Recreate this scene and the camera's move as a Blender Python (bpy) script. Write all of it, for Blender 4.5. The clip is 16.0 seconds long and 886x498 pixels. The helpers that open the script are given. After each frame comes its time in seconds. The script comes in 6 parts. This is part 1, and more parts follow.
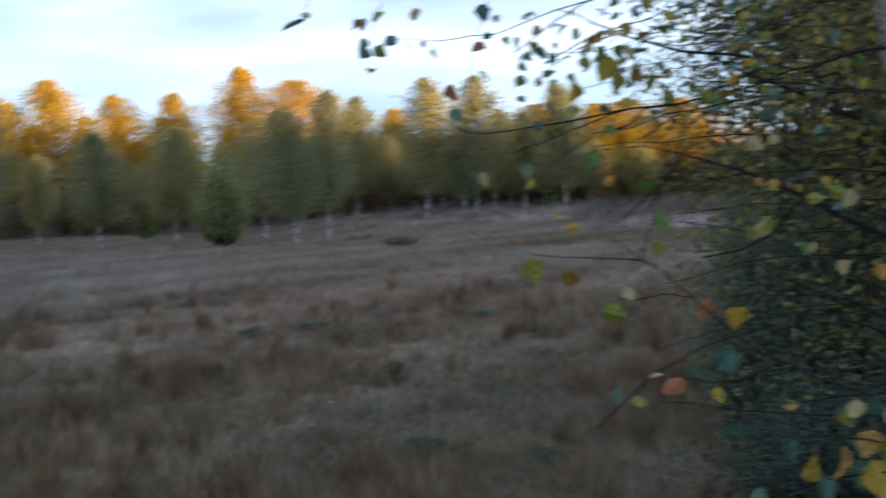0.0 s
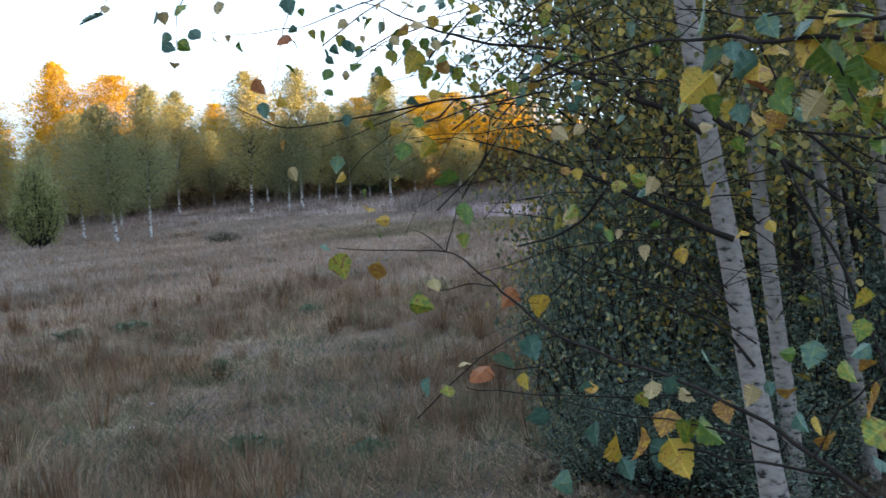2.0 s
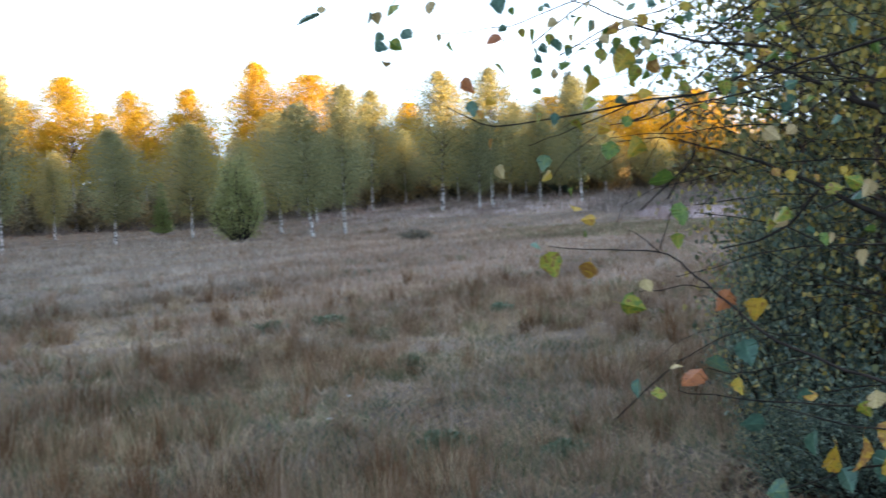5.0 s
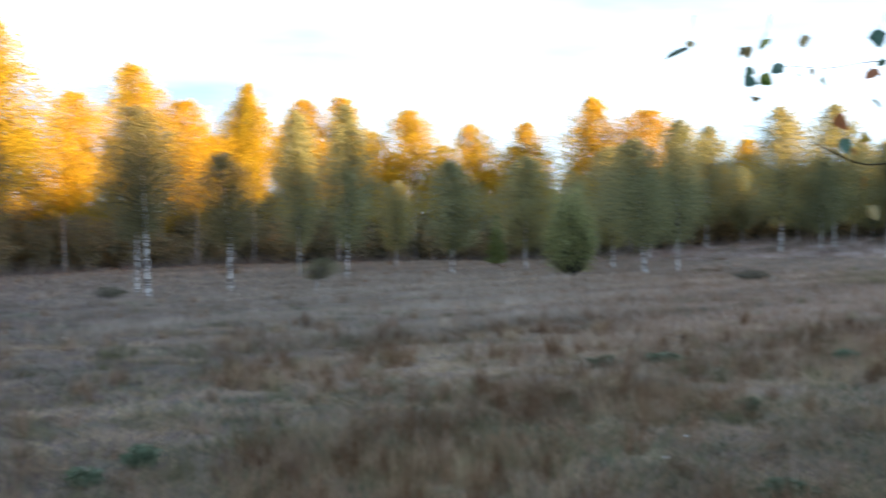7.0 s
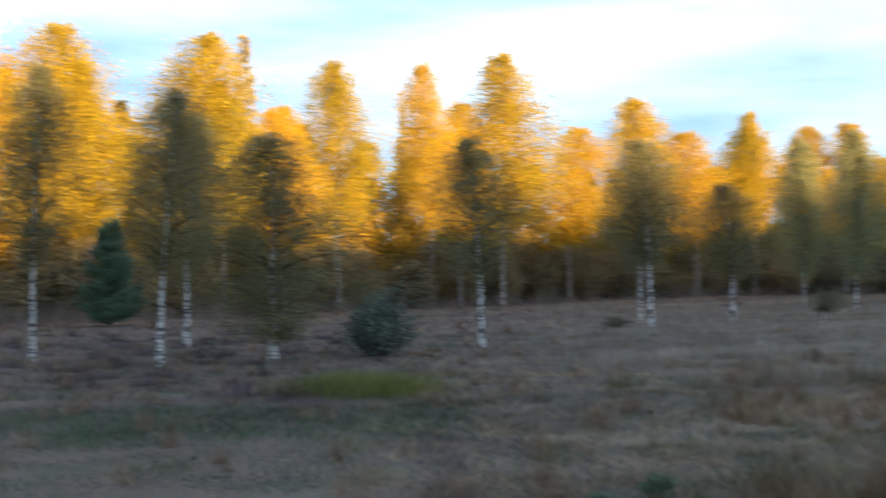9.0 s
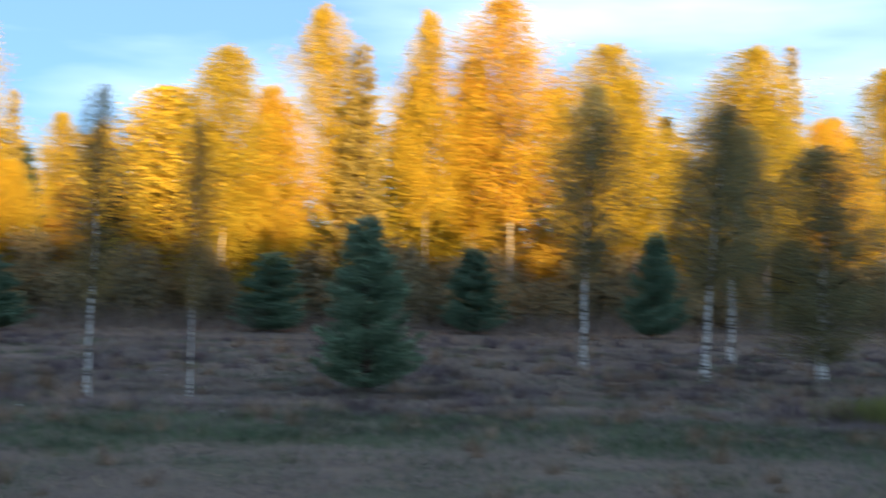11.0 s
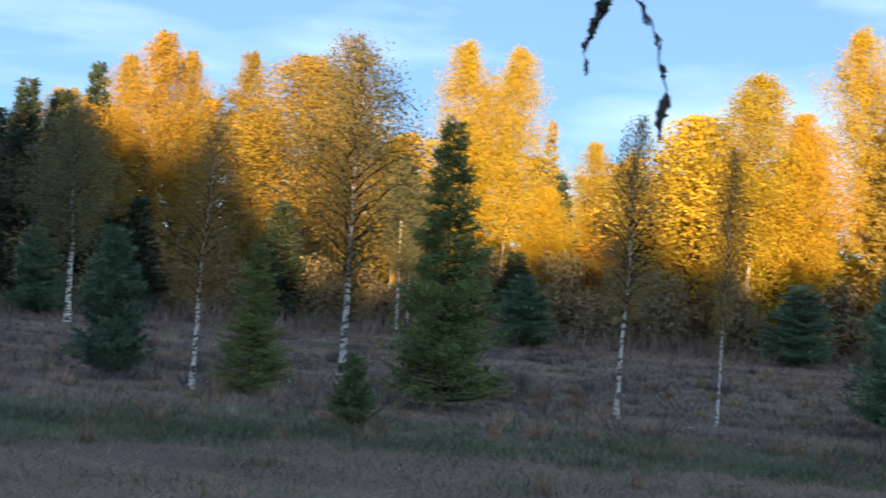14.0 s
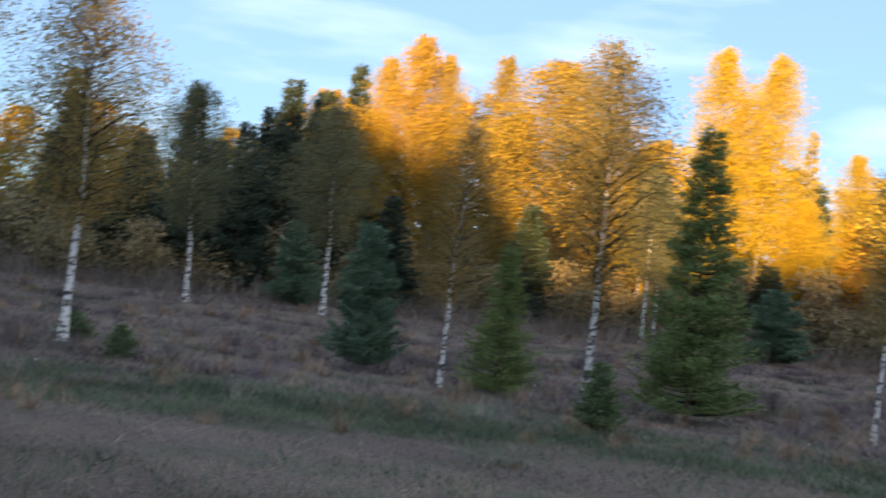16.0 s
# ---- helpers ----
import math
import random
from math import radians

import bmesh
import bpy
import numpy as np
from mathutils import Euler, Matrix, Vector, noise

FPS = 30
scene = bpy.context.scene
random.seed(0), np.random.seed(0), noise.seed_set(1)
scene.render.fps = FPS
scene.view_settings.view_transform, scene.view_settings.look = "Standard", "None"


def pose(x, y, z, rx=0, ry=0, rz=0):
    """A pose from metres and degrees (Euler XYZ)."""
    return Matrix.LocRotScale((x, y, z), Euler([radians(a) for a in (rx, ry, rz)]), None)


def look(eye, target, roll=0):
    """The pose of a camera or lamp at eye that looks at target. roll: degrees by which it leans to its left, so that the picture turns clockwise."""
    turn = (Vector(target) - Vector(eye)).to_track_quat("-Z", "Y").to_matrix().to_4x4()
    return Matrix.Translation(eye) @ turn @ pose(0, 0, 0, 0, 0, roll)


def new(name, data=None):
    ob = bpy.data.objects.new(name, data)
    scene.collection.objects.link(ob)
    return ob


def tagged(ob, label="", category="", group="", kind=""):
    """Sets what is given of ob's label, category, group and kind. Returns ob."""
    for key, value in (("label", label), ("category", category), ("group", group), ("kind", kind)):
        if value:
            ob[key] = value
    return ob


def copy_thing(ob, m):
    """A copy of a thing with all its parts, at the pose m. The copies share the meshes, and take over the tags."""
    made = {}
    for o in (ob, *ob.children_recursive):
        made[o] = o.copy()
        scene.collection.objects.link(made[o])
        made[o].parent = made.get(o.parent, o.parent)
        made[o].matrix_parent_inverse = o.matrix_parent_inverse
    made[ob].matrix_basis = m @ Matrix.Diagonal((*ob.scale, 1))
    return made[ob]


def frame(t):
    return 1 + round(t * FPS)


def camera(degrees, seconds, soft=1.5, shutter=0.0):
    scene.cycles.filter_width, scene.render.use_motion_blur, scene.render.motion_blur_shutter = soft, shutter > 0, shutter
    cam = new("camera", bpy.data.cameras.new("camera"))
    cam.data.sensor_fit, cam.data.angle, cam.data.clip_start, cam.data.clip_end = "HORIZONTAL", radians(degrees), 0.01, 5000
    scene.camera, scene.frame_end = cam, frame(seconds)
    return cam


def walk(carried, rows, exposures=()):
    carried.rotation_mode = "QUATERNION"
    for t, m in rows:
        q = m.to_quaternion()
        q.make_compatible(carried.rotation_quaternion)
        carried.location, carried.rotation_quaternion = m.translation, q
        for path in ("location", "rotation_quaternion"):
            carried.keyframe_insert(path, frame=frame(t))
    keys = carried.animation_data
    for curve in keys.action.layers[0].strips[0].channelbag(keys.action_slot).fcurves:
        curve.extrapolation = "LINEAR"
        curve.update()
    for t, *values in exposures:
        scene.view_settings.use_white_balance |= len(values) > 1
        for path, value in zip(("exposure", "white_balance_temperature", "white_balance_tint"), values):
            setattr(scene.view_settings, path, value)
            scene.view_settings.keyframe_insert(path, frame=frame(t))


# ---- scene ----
EXPOSURES = [(0.0, 1.78, 6350, 14), (1.0, 2.04, 6550, 14), (2.0, 2.42, 6550, 13.5), (3.0, 2.74, 6600, 13.5), (5.5, 2.68, 6550, 12.5), (8.0, 2.04, 6500, 9.5), (10.5, 1.78, 6150, 7), (13.0, 1.59, 5820, 8.5), (14.0, 1.69, 6150, 9.5), (15.0, 1.88, 6700, 14.5), (16.0, 1.94, 6750, 15.5)]
cam = camera(38.25, 16.0, soft=1.5, shutter=0.8)
walk(cam, [
    (0.0, pose(0.009, -0.000, 1.65, 88.13, 2.13, -1.45)),
    (0.5, pose(0.041, -0.002, 1.65, 88.45, 3.09, -6.78)),
    (1.0, pose(0.059, -0.005, 1.65, 87.55, 3.32, -9.79)),
    (1.5, pose(0.060, -0.005, 1.65, 87.22, 3.60, -10.11)),
    (2.0, pose(0.055, -0.004, 1.65, 87.43, 3.34, -9.26)),
    (2.5, pose(0.053, -0.004, 1.65, 87.62, 3.25, -8.79)),
    (3.0, pose(0.050, -0.004, 1.65, 87.61, 3.16, -8.42)),
    (3.2, pose(0.049, -0.003, 1.65, 87.60, 3.02, -8.21)),
    (5.3, pose(-0.004, -0.000, 1.65, 87.96, 2.51, 0.51)),
    (5.5, pose(-0.009, -0.000, 1.65, 88.40, 2.41, 1.40)),
    (6.0, pose(-0.035, -0.002, 1.65, 88.14, 2.09, 5.63)),
    (6.5, pose(-0.056, -0.004, 1.65, 88.97, 1.31, 9.10)),
    (7.0, pose(-0.085, -0.010, 1.65, 89.82, 0.64, 14.00)),
    (7.5, pose(-0.115, -0.020, 1.65, 90.18, 0.75, 19.26)),
    (8.0, pose(-0.152, -0.035, 1.65, 90.26, 0.54, 25.72)),
    (8.2, pose(-0.163, -0.040, 1.65, 90.53, 0.39, 27.73)),
    (10.3, pose(-0.273, -0.131, 1.65, 91.67, -0.35, 51.20)),
    (10.5, pose(-0.282, -0.142, 1.65, 91.56, -0.77, 53.56)),
    (11.0, pose(-0.303, -0.175, 1.65, 91.89, -1.28, 59.91)),
    (11.5, pose(-0.322, -0.212, 1.65, 92.63, -2.40, 66.65)),
    (12.0, pose(-0.332, -0.240, 1.65, 93.18, -2.47, 71.49)),
    (12.5, pose(-0.340, -0.267, 1.65, 93.06, -2.90, 76.16)),
    (13.0, pose(-0.343, -0.282, 1.65, 92.37, -3.96, 78.72)),
    (13.5, pose(-0.346, -0.296, 1.65, 92.09, -3.65, 80.94)),
    (14.0, pose(-0.347, -0.308, 1.65, 92.11, -4.02, 82.97)),
    (14.5, pose(-0.349, -0.321, 1.65, 92.07, -4.31, 85.06)),
    (15.0, pose(-0.350, -0.331, 1.65, 92.07, -4.91, 86.78)),
    (15.5, pose(-0.350, -0.353, 1.65, 91.96, -5.08, 90.40)),
    (16.0, pose(-0.349, -0.375, 1.65, 91.32, -6.73, 93.96)),
], exposures=EXPOSURES)

# ---- light: a low sun behind a far wood, and the evening sky ----
SUN_EL, SUN_AZ = 3.2, -100.0
sun_way = Vector((-math.sin(radians(SUN_AZ)) * math.cos(radians(SUN_EL)), math.cos(radians(SUN_AZ)) * math.cos(radians(SUN_EL)), math.sin(radians(SUN_EL))))
sun = new("sun", bpy.data.lights.new("sun", "SUN"))
sun.data.energy, sun.data.angle, sun.data.color = 5.0, radians(0.5), (1.0, 0.66, 0.265)
sun.matrix_basis = look(sun_way * 300, (0, 0, 0))

world = bpy.data.worlds.new("evening_sky")
scene.world = world
world.use_nodes = True
wn, wl = world.node_tree.nodes, world.node_tree.links
wn.clear()
w_out, w_bg, w_sky = wn.new("ShaderNodeOutputWorld"), wn.new("ShaderNodeBackground"), wn.new("ShaderNodeTexSky")
w_sky.sky_type, w_sky.sun_disc = "NISHITA", False
w_sky.sun_elevation, w_sky.sun_rotation = radians(SUN_EL + 3), radians(-SUN_AZ)
w_sky.air_density, w_sky.dust_density, w_sky.ozone_density = 1.0, 0.2, 4.2
w_co, w_map = wn.new("ShaderNodeTexCoord"), wn.new("ShaderNodeMapping")
w_map.inputs["Scale"].default_value = (1.0, 1.0, 5.0)
w_noise, w_ramp, w_mix = wn.new("ShaderNodeTexNoise"), wn.new("ShaderNodeValToRGB"), wn.new("ShaderNodeMix")
w_noise.inputs["Scale"].default_value, w_noise.inputs["Detail"].default_value, w_noise.inputs["Roughness"].default_value = 2.6, 5.0, 0.5
w_ramp.color_ramp.elements[0].position, w_ramp.color_ramp.elements[1].position = 0.40, 0.72
w_ramp.color_ramp.elements[0].color = (0.27, 0.27, 0.27, 1)
w_mix.data_type = "RGBA"
w_mix.inputs[7].default_value = (5.7, 7.0, 8.3, 1)
wl.new(w_co.outputs["Generated"], w_map.inputs[0])
wl.new(w_map.outputs[0], w_noise.inputs["Vector"])
w_side, w_thick = wn.new("ShaderNodeVectorMath"), wn.new("ShaderNodeMath")
w_side.operation, w_thick.operation = "DOT_PRODUCT", "MULTIPLY_ADD"
w_side.inputs[1].default_value = (0.55, 0.83, 0.0)
w_thick.inputs[1].default_value = 0.10  # the haze is thicker towards the sun's side of the sky
wl.new(w_co.outputs["Generated"], w_side.inputs[0])
wl.new(w_side.outputs["Value"], w_thick.inputs[0])
wl.new(w_noise.outputs["Fac"], w_thick.inputs[2])
wl.new(w_thick.outputs[0], w_ramp.inputs[0])
wl.new(w_ramp.outputs[0], w_mix.inputs[0])
w_deep = wn.new("ShaderNodeMix")
w_deep.data_type, w_deep.blend_type = "RGBA", "MULTIPLY"
w_deep.inputs[0].default_value = 1.0
w_deep.inputs[7].default_value = (0.76, 0.98, 1.22, 1)  # clear, dry northern air
wl.new(w_sky.outputs[0], w_deep.inputs[6])
wl.new(w_deep.outputs[2], w_mix.inputs[6])
wl.new(w_mix.outputs[2], w_bg.inputs[0])
w_bg.inputs[1].default_value = 0.06
wl.new(w_bg.outputs[0], w_out.inputs[0])

# ---- materials ----
def material(name):
    m = bpy.data.materials.new(name)
    m.use_nodes = True
    m.node_tree.nodes.clear()
    return m, m.node_tree.nodes, m.node_tree.links


def ramp(nodes, stops):
    r = nodes.new("ShaderNodeValToRGB")
    el = r.color_ramp.elements
    while len(el) < len(stops):
        el.new(0.5)
    for e, (p, c) in zip(el, stops):
        e.position, e.color = p, (*c, 1)
    return r


def leaf_material(name, stops, through_light=0.35, rough=0.55, tone=0.35, shine=0.3):
    """Leaves or needles: each its own tint, each tree its own tone, some light passing through."""
    m, n, l = material(name)
    geo, info = n.new("ShaderNodeNewGeometry"), n.new("ShaderNodeObjectInfo")
    mix = n.new("ShaderNodeMath")
    mix.operation = "MULTIPLY_ADD"
    mix.inputs[1].default_value = 1 - tone
    sc = n.new("ShaderNodeMath")
    sc.operation = "MULTIPLY"
    sc.inputs[1].default_value = tone
    l.new(info.outputs["Random"], sc.inputs[0])
    l.new(geo.outputs["Random Per Island"], mix.inputs[0])
    l.new(sc.outputs[0], mix.inputs[2])
    r = ramp(n, stops)
    l.new(mix.outputs[0], r.inputs[0])
    p = n.new("ShaderNodeBsdfPrincipled")
    p.inputs["Roughness"].default_value = rough
    p.inputs["Specular IOR Level"].default_value = shine
    t = n.new("ShaderNodeBsdfTranslucent")
    s, o = n.new("ShaderNodeMixShader"), n.new("ShaderNodeOutputMaterial")
    s.inputs[0].default_value = through_light
    l.new(r.outputs[0], p.inputs["Base Color"])
    l.new(r.outputs[0], t.inputs["Color"])
    l.new(p.outputs[0], s.inputs[1])
    l.new(t.outputs[0], s.inputs[2])
    l.new(s.outputs[0], o.inputs[0])
    return m


def surface(name, stops, scale, stretch=(1, 1, 1), bump=0.3, rough=0.9, detail=6.0, depth=0.02):
    m, n, l = material(name)
    co, mp, no = n.new("ShaderNodeTexCoord"), n.new("ShaderNodeMapping"), n.new("ShaderNodeTexNoise")
    mp.inputs["Scale"].default_value = stretch
    no.inputs["Scale"].default_value, no.inputs["Detail"].default_value = scale, detail
    r = ramp(n, stops)
    p, o, b = n.new("ShaderNodeBsdfPrincipled"), n.new("ShaderNodeOutputMaterial"), n.new("ShaderNodeBump")
    b.inputs["Strength"].default_value, b.inputs["Distance"].default_value = bump, depth
    p.inputs["Roughness"].default_value = rough
    l.new(co.outputs["Object"], mp.inputs[0])
    l.new(mp.outputs[0], no.inputs["Vector"])
    l.new(no.outputs["Fac"], r.inputs[0])
    l.new(no.outputs["Fac"], b.inputs["Height"])
    l.new(r.outputs[0], p.inputs["Base Color"])
    l.new(b.outputs[0], p.inputs["Normal"])
    l.new(p.outputs[0], o.inputs[0])
    return m


BARK = surface("birch_bark", [(0.34, (0.03, 0.027, 0.025)), (0.44, (0.14, 0.12, 0.11)), (0.50, (0.58, 0.55, 0.51)), (0.8, (0.78, 0.75, 0.71))], 3.2, (2.2, 2.2, 4.5), 0.4, 0.7)
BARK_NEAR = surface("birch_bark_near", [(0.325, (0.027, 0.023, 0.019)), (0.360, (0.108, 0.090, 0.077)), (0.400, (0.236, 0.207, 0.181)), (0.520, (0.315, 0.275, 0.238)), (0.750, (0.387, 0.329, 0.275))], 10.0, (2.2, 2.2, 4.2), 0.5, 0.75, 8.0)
# birch bark again, with the shade inside the wood put into its colour
SHADED_BARK = surface("shaded_birch_bark", [(0.30, (0.03, 0.027, 0.025)), (0.44, (0.17, 0.15, 0.13)), (0.58, (0.50, 0.44, 0.40))], 2.6, (2.2, 2.2, 7.0), 0.4, 0.8)
DARK_WOOD = surface("dark_twig_bark", [(0.3, (0.015, 0.012, 0.010)), (0.7, (0.042, 0.033, 0.027))], 18.0, (1, 1, 1), 0.4, 0.8)
DARK_WOOD.node_tree.nodes["Principled BSDF"].inputs["Specular IOR Level"].default_value = 0.12
PINE_BARK = surface("conifer_bark", [(0.3, (0.05, 0.035, 0.025)), (0.7, (0.16, 0.10, 0.07))], 12.0, (1, 1, 0.4), 0.6, 0.9)
YOUNG_LEAF = leaf_material("young_birch_leaves", [(0.000, (0.106, 0.120, 0.052)), (0.350, (0.185, 0.163, 0.065)), (0.650, (0.282, 0.206, 0.069)), (0.900, (0.396, 0.249, 0.069)), (1.000, (0.334, 0.138, 0.043))], 0.4)
FOREST_LEAF = leaf_material("forest_birch_leaves", [(0.0, (0.21, 0.19, 0.035)), (0.3, (0.44, 0.34, 0.038)), (0.6, (0.62, 0.43, 0.040)), (0.82, (0.64, 0.38, 0.040)), (1.0, (0.50, 0.21, 0.039))], 0.45, 0.7, 0.5, 0.08)
ASPEN_LEAF = leaf_material("aspen_leaves", [(0.0, (0.46, 0.38, 0.05)), (0.6, (0.66, 0.50, 0.06)), (1.0, (0.62, 0.38, 0.05))], 0.4, 0.7, 0.35, 0.08)
BRUSH_LEAF = leaf_material("dry_shrub_leaves", [(0.0, (0.085, 0.075, 0.055)), (0.6, (0.15, 0.14, 0.095)), (1.0, (0.22, 0.20, 0.12))], 0.2, 0.7)
SPRUCE_NEEDLE = leaf_material("spruce_needles", [(0.000, (0.093, 0.141, 0.049)), (0.600, (0.183, 0.242, 0.078)), (1.000, (0.315, 0.334, 0.111))], 0.15, 0.6)
SAPLING_NEEDLE = leaf_material("sapling_needles", [(0.000, (0.077, 0.120, 0.053)), (0.600, (0.144, 0.195, 0.085)), (1.000, (0.237, 0.273, 0.112))], 0.15, 0.6)
PINE_NEEDLE = leaf_material("pine_needles", [(0.0, (0.07, 0.125, 0.078)), (0.6, (0.13, 0.205, 0.13)), (1.0, (0.21, 0.29, 0.17))], 0.15, 0.55)
BUSH_LEAF = leaf_material("bush_leaves", [(0.0, (0.20, 0.235, 0.10)), (0.6, (0.33, 0.345, 0.14)), (0.9, (0.46, 0.43, 0.16)), (1.0, (0.60, 0.46, 0.14))], 0.35)
GREY_LEAF = leaf_material("grey_birch_leaves", [(0.0, (0.10, 0.115, 0.065)), (0.4, (0.17, 0.17, 0.085)), (0.75, (0.25, 0.215, 0.095)), (1.0, (0.36, 0.24, 0.08))], 0.35)
DARK_PINE = leaf_material("dark_pine_needles", [(0.0, (0.03, 0.048, 0.034)), (0.6, (0.052, 0.078, 0.052)), (1.0, (0.09, 0.11, 0.06))], 0.1, 0.6)
FIELD_LEAF = leaf_material("field_birch_leaves", [(0.0, (0.20, 0.225, 0.135)), (0.45, (0.30, 0.305, 0.155)), (0.8, (0.42, 0.37, 0.15)), (1.0, (0.55, 0.40, 0.10))], 0.45)
WEED_LEAF = leaf_material("weed_leaves", [(0.000, (0.074, 0.112, 0.068)), (0.700, (0.138, 0.185, 0.113)), (1.000, (0.237, 0.258, 0.171))], 0.2, 0.5)
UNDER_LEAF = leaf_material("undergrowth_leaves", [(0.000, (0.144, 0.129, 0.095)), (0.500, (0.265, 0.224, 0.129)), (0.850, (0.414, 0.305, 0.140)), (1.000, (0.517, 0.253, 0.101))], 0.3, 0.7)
LARCH_NEEDLE = leaf_material("golden_needles", [(0.0, (0.16, 0.13, 0.04)), (0.5, (0.32, 0.24, 0.06)), (1.0, (0.48, 0.34, 0.07))], 0.2, 0.6)
BROWN_LEAF = leaf_material("browning_birch_leaves", [(0.0, (0.19, 0.15, 0.045)), (0.35, (0.38, 0.27, 0.05)), (0.7, (0.56, 0.36, 0.05)), (1.0, (0.52, 0.23, 0.05))], 0.42, 0.7, 0.45, 0.08)
WILLOW_LEAF = leaf_material("willow_leaves", [(0.000, (0.095, 0.130, 0.101)), (0.700, (0.182, 0.221, 0.155)), (1.000, (0.284, 0.305, 0.189))], 0.25)

# ---- mesh tools ----
def mesh_of(name, verts, quads, mat, smooth=False):
    me = bpy.data.meshes.new(name)
    v, q = np.asarray(verts, dtype=np.float32), np.asarray(quads, dtype=np.int32)
    me.vertices.add(len(v))
    me.vertices.foreach_set("co", v.ravel())
    me.loops.add(q.size)
    me.loops.foreach_set("vertex_index", q.ravel())
    me.polygons.add(len(q))
    me.polygons.foreach_set("loop_start", np.arange(0, q.size, q.shape[1], dtype=np.int32))
    if smooth:
        me.polygons.foreach_set("use_smooth", np.ones(len(q), dtype=bool))
    me.update(calc_edges=True)
    me.materials.append(mat)
    return me


def part(name, me, parent, label=""):
    ob = new(name, me)
    ob.parent = parent
    return tagged(ob, label)


def joined(pieces):
    vs, qs, n = [], [], 0
    for v, q in pieces:
        vs.append(v)
        qs.append(np.asarray(q) + n)
        n += len(v)
    return np.concatenate(vs), np.concatenate(qs)


def tube(points, radii, sides=7):
    p = np.asarray(points, dtype=float)
    t = np.gradient(p, axis=0)
    t /= np.linalg.norm(t, axis=1)[:, None] + 1e-9
    ref = np.where(np.abs(t[:, 2:3]) > 0.9, np.array([[1.0, 0, 0]]), np.array([[0, 0, 1.0]]))
    a = np.cross(t, ref)
    a /= np.linalg.norm(a, axis=1)[:, None] + 1e-9
    b = np.cross(t, a)
    ang = np.arange(sides) / sides * 2 * np.pi
    ring = a[:, None] * np.cos(ang)[None, :, None] + b[:, None] * np.sin(ang)[None, :, None]
    v = (p[:, None] + ring * np.asarray(radii)[:, None, None]).reshape(-1, 3)
    k, i = np.meshgrid(np.arange(len(p) - 1), np.arange(sides), indexing="ij")
    j = (i + 1) % sides
    q = np.stack([k * sides + i, k * sides + j, (k + 1) * sides + j, (k + 1) * sides + i], -1).reshape(-1, 4)
    return v, q


def unit(a):
    return a / (np.linalg.norm(a, axis=-1, keepdims=True) + 1e-9)


def leaves(rng, centres, length, width, hang=0.6, cup=0.12):
    """A four-cornered leaf at each centre, folded a little along its rib."""
    n = len(centres)
    axis = unit(rng.normal(size=(n, 3)) + np.array([0, 0, -hang * 2]))
    side = unit(np.cross(axis, rng.normal(size=(n, 3))))
    norm = np.cross(axis, side)
    s = rng.uniform(0.7, 1.3, (n, 1))
    ln, wd = length * s, width * s
    base = centres - axis * ln * 0.5
    mid = base + axis * ln * 0.42 + norm * ln * cup
    v = np.stack([base, mid + side * wd * 0.5, base + axis * ln, mid - side * wd * 0.5], 1).reshape(-1, 3)
    return v, np.arange(4 * n).reshape(-1, 4)


def near_leaves(rng, centres, length, width, hang=0.6, cup=0.14):
    """Six-cornered leaves for foliage close by: rounded below, pointed at the tip."""
    n = len(centres)
    axis = unit(rng.normal(size=(n, 3)) + np.array([0, 0, -hang * 2]))
    side = unit(np.cross(axis, rng.normal(size=(n, 3))))
    norm = np.cross(axis, side)
    s = rng.uniform(0.6, 1.35, (n, 1))
    ln, wd = length * s, width * s * rng.uniform(0.8, 1.15, (n, 1))
    base = centres - axis * ln * 0.5
    low, high, lift = base + axis * ln * 0.22, base + axis * ln * 0.6, norm * ln * cup
    v = np.stack([base, low + side * wd * 0.46 + lift, high + side * wd * 0.38 + lift, base + axis * ln + norm * ln * cup * 0.4,
                  high - side * wd * 0.38 + lift, low - side * wd * 0.46 + lift], 1).reshape(-1, 3)
    k = np.arange(n)[:, None] * 6
    return v, np.concatenate([k + np.array([[0, 1, 2, 3]]), k + np.array([[0, 3, 4, 5]])])


def smooth_step(a, b, v):
    t = np.clip((v - a) / (b - a), 0, 1)
    return t * t * (3 - 2 * t)


def ground_z(x, y):
    r, az = np.hypot(x, y), np.degrees(np.arctan2(-x, y))
    return (1.9 * smooth_step(66, 118, r) * smooth_step(11, -1, az) * smooth_step(-75, -40, az)
            + 0.5 * smooth_step(70, 110, r) * smooth_step(34, 22, az) * smooth_step(0, 14, az))


def spot(az, r):
    """The place on the ground at a bearing (degrees to the left of +y) and a distance."""
    x, y = -r * math.sin(radians(az)), r * math.cos(radians(az))
    return x, y, float(ground_z(np.float64(x), np.float64(y)))


PROTOS, TURN = {}, random.Random(5)


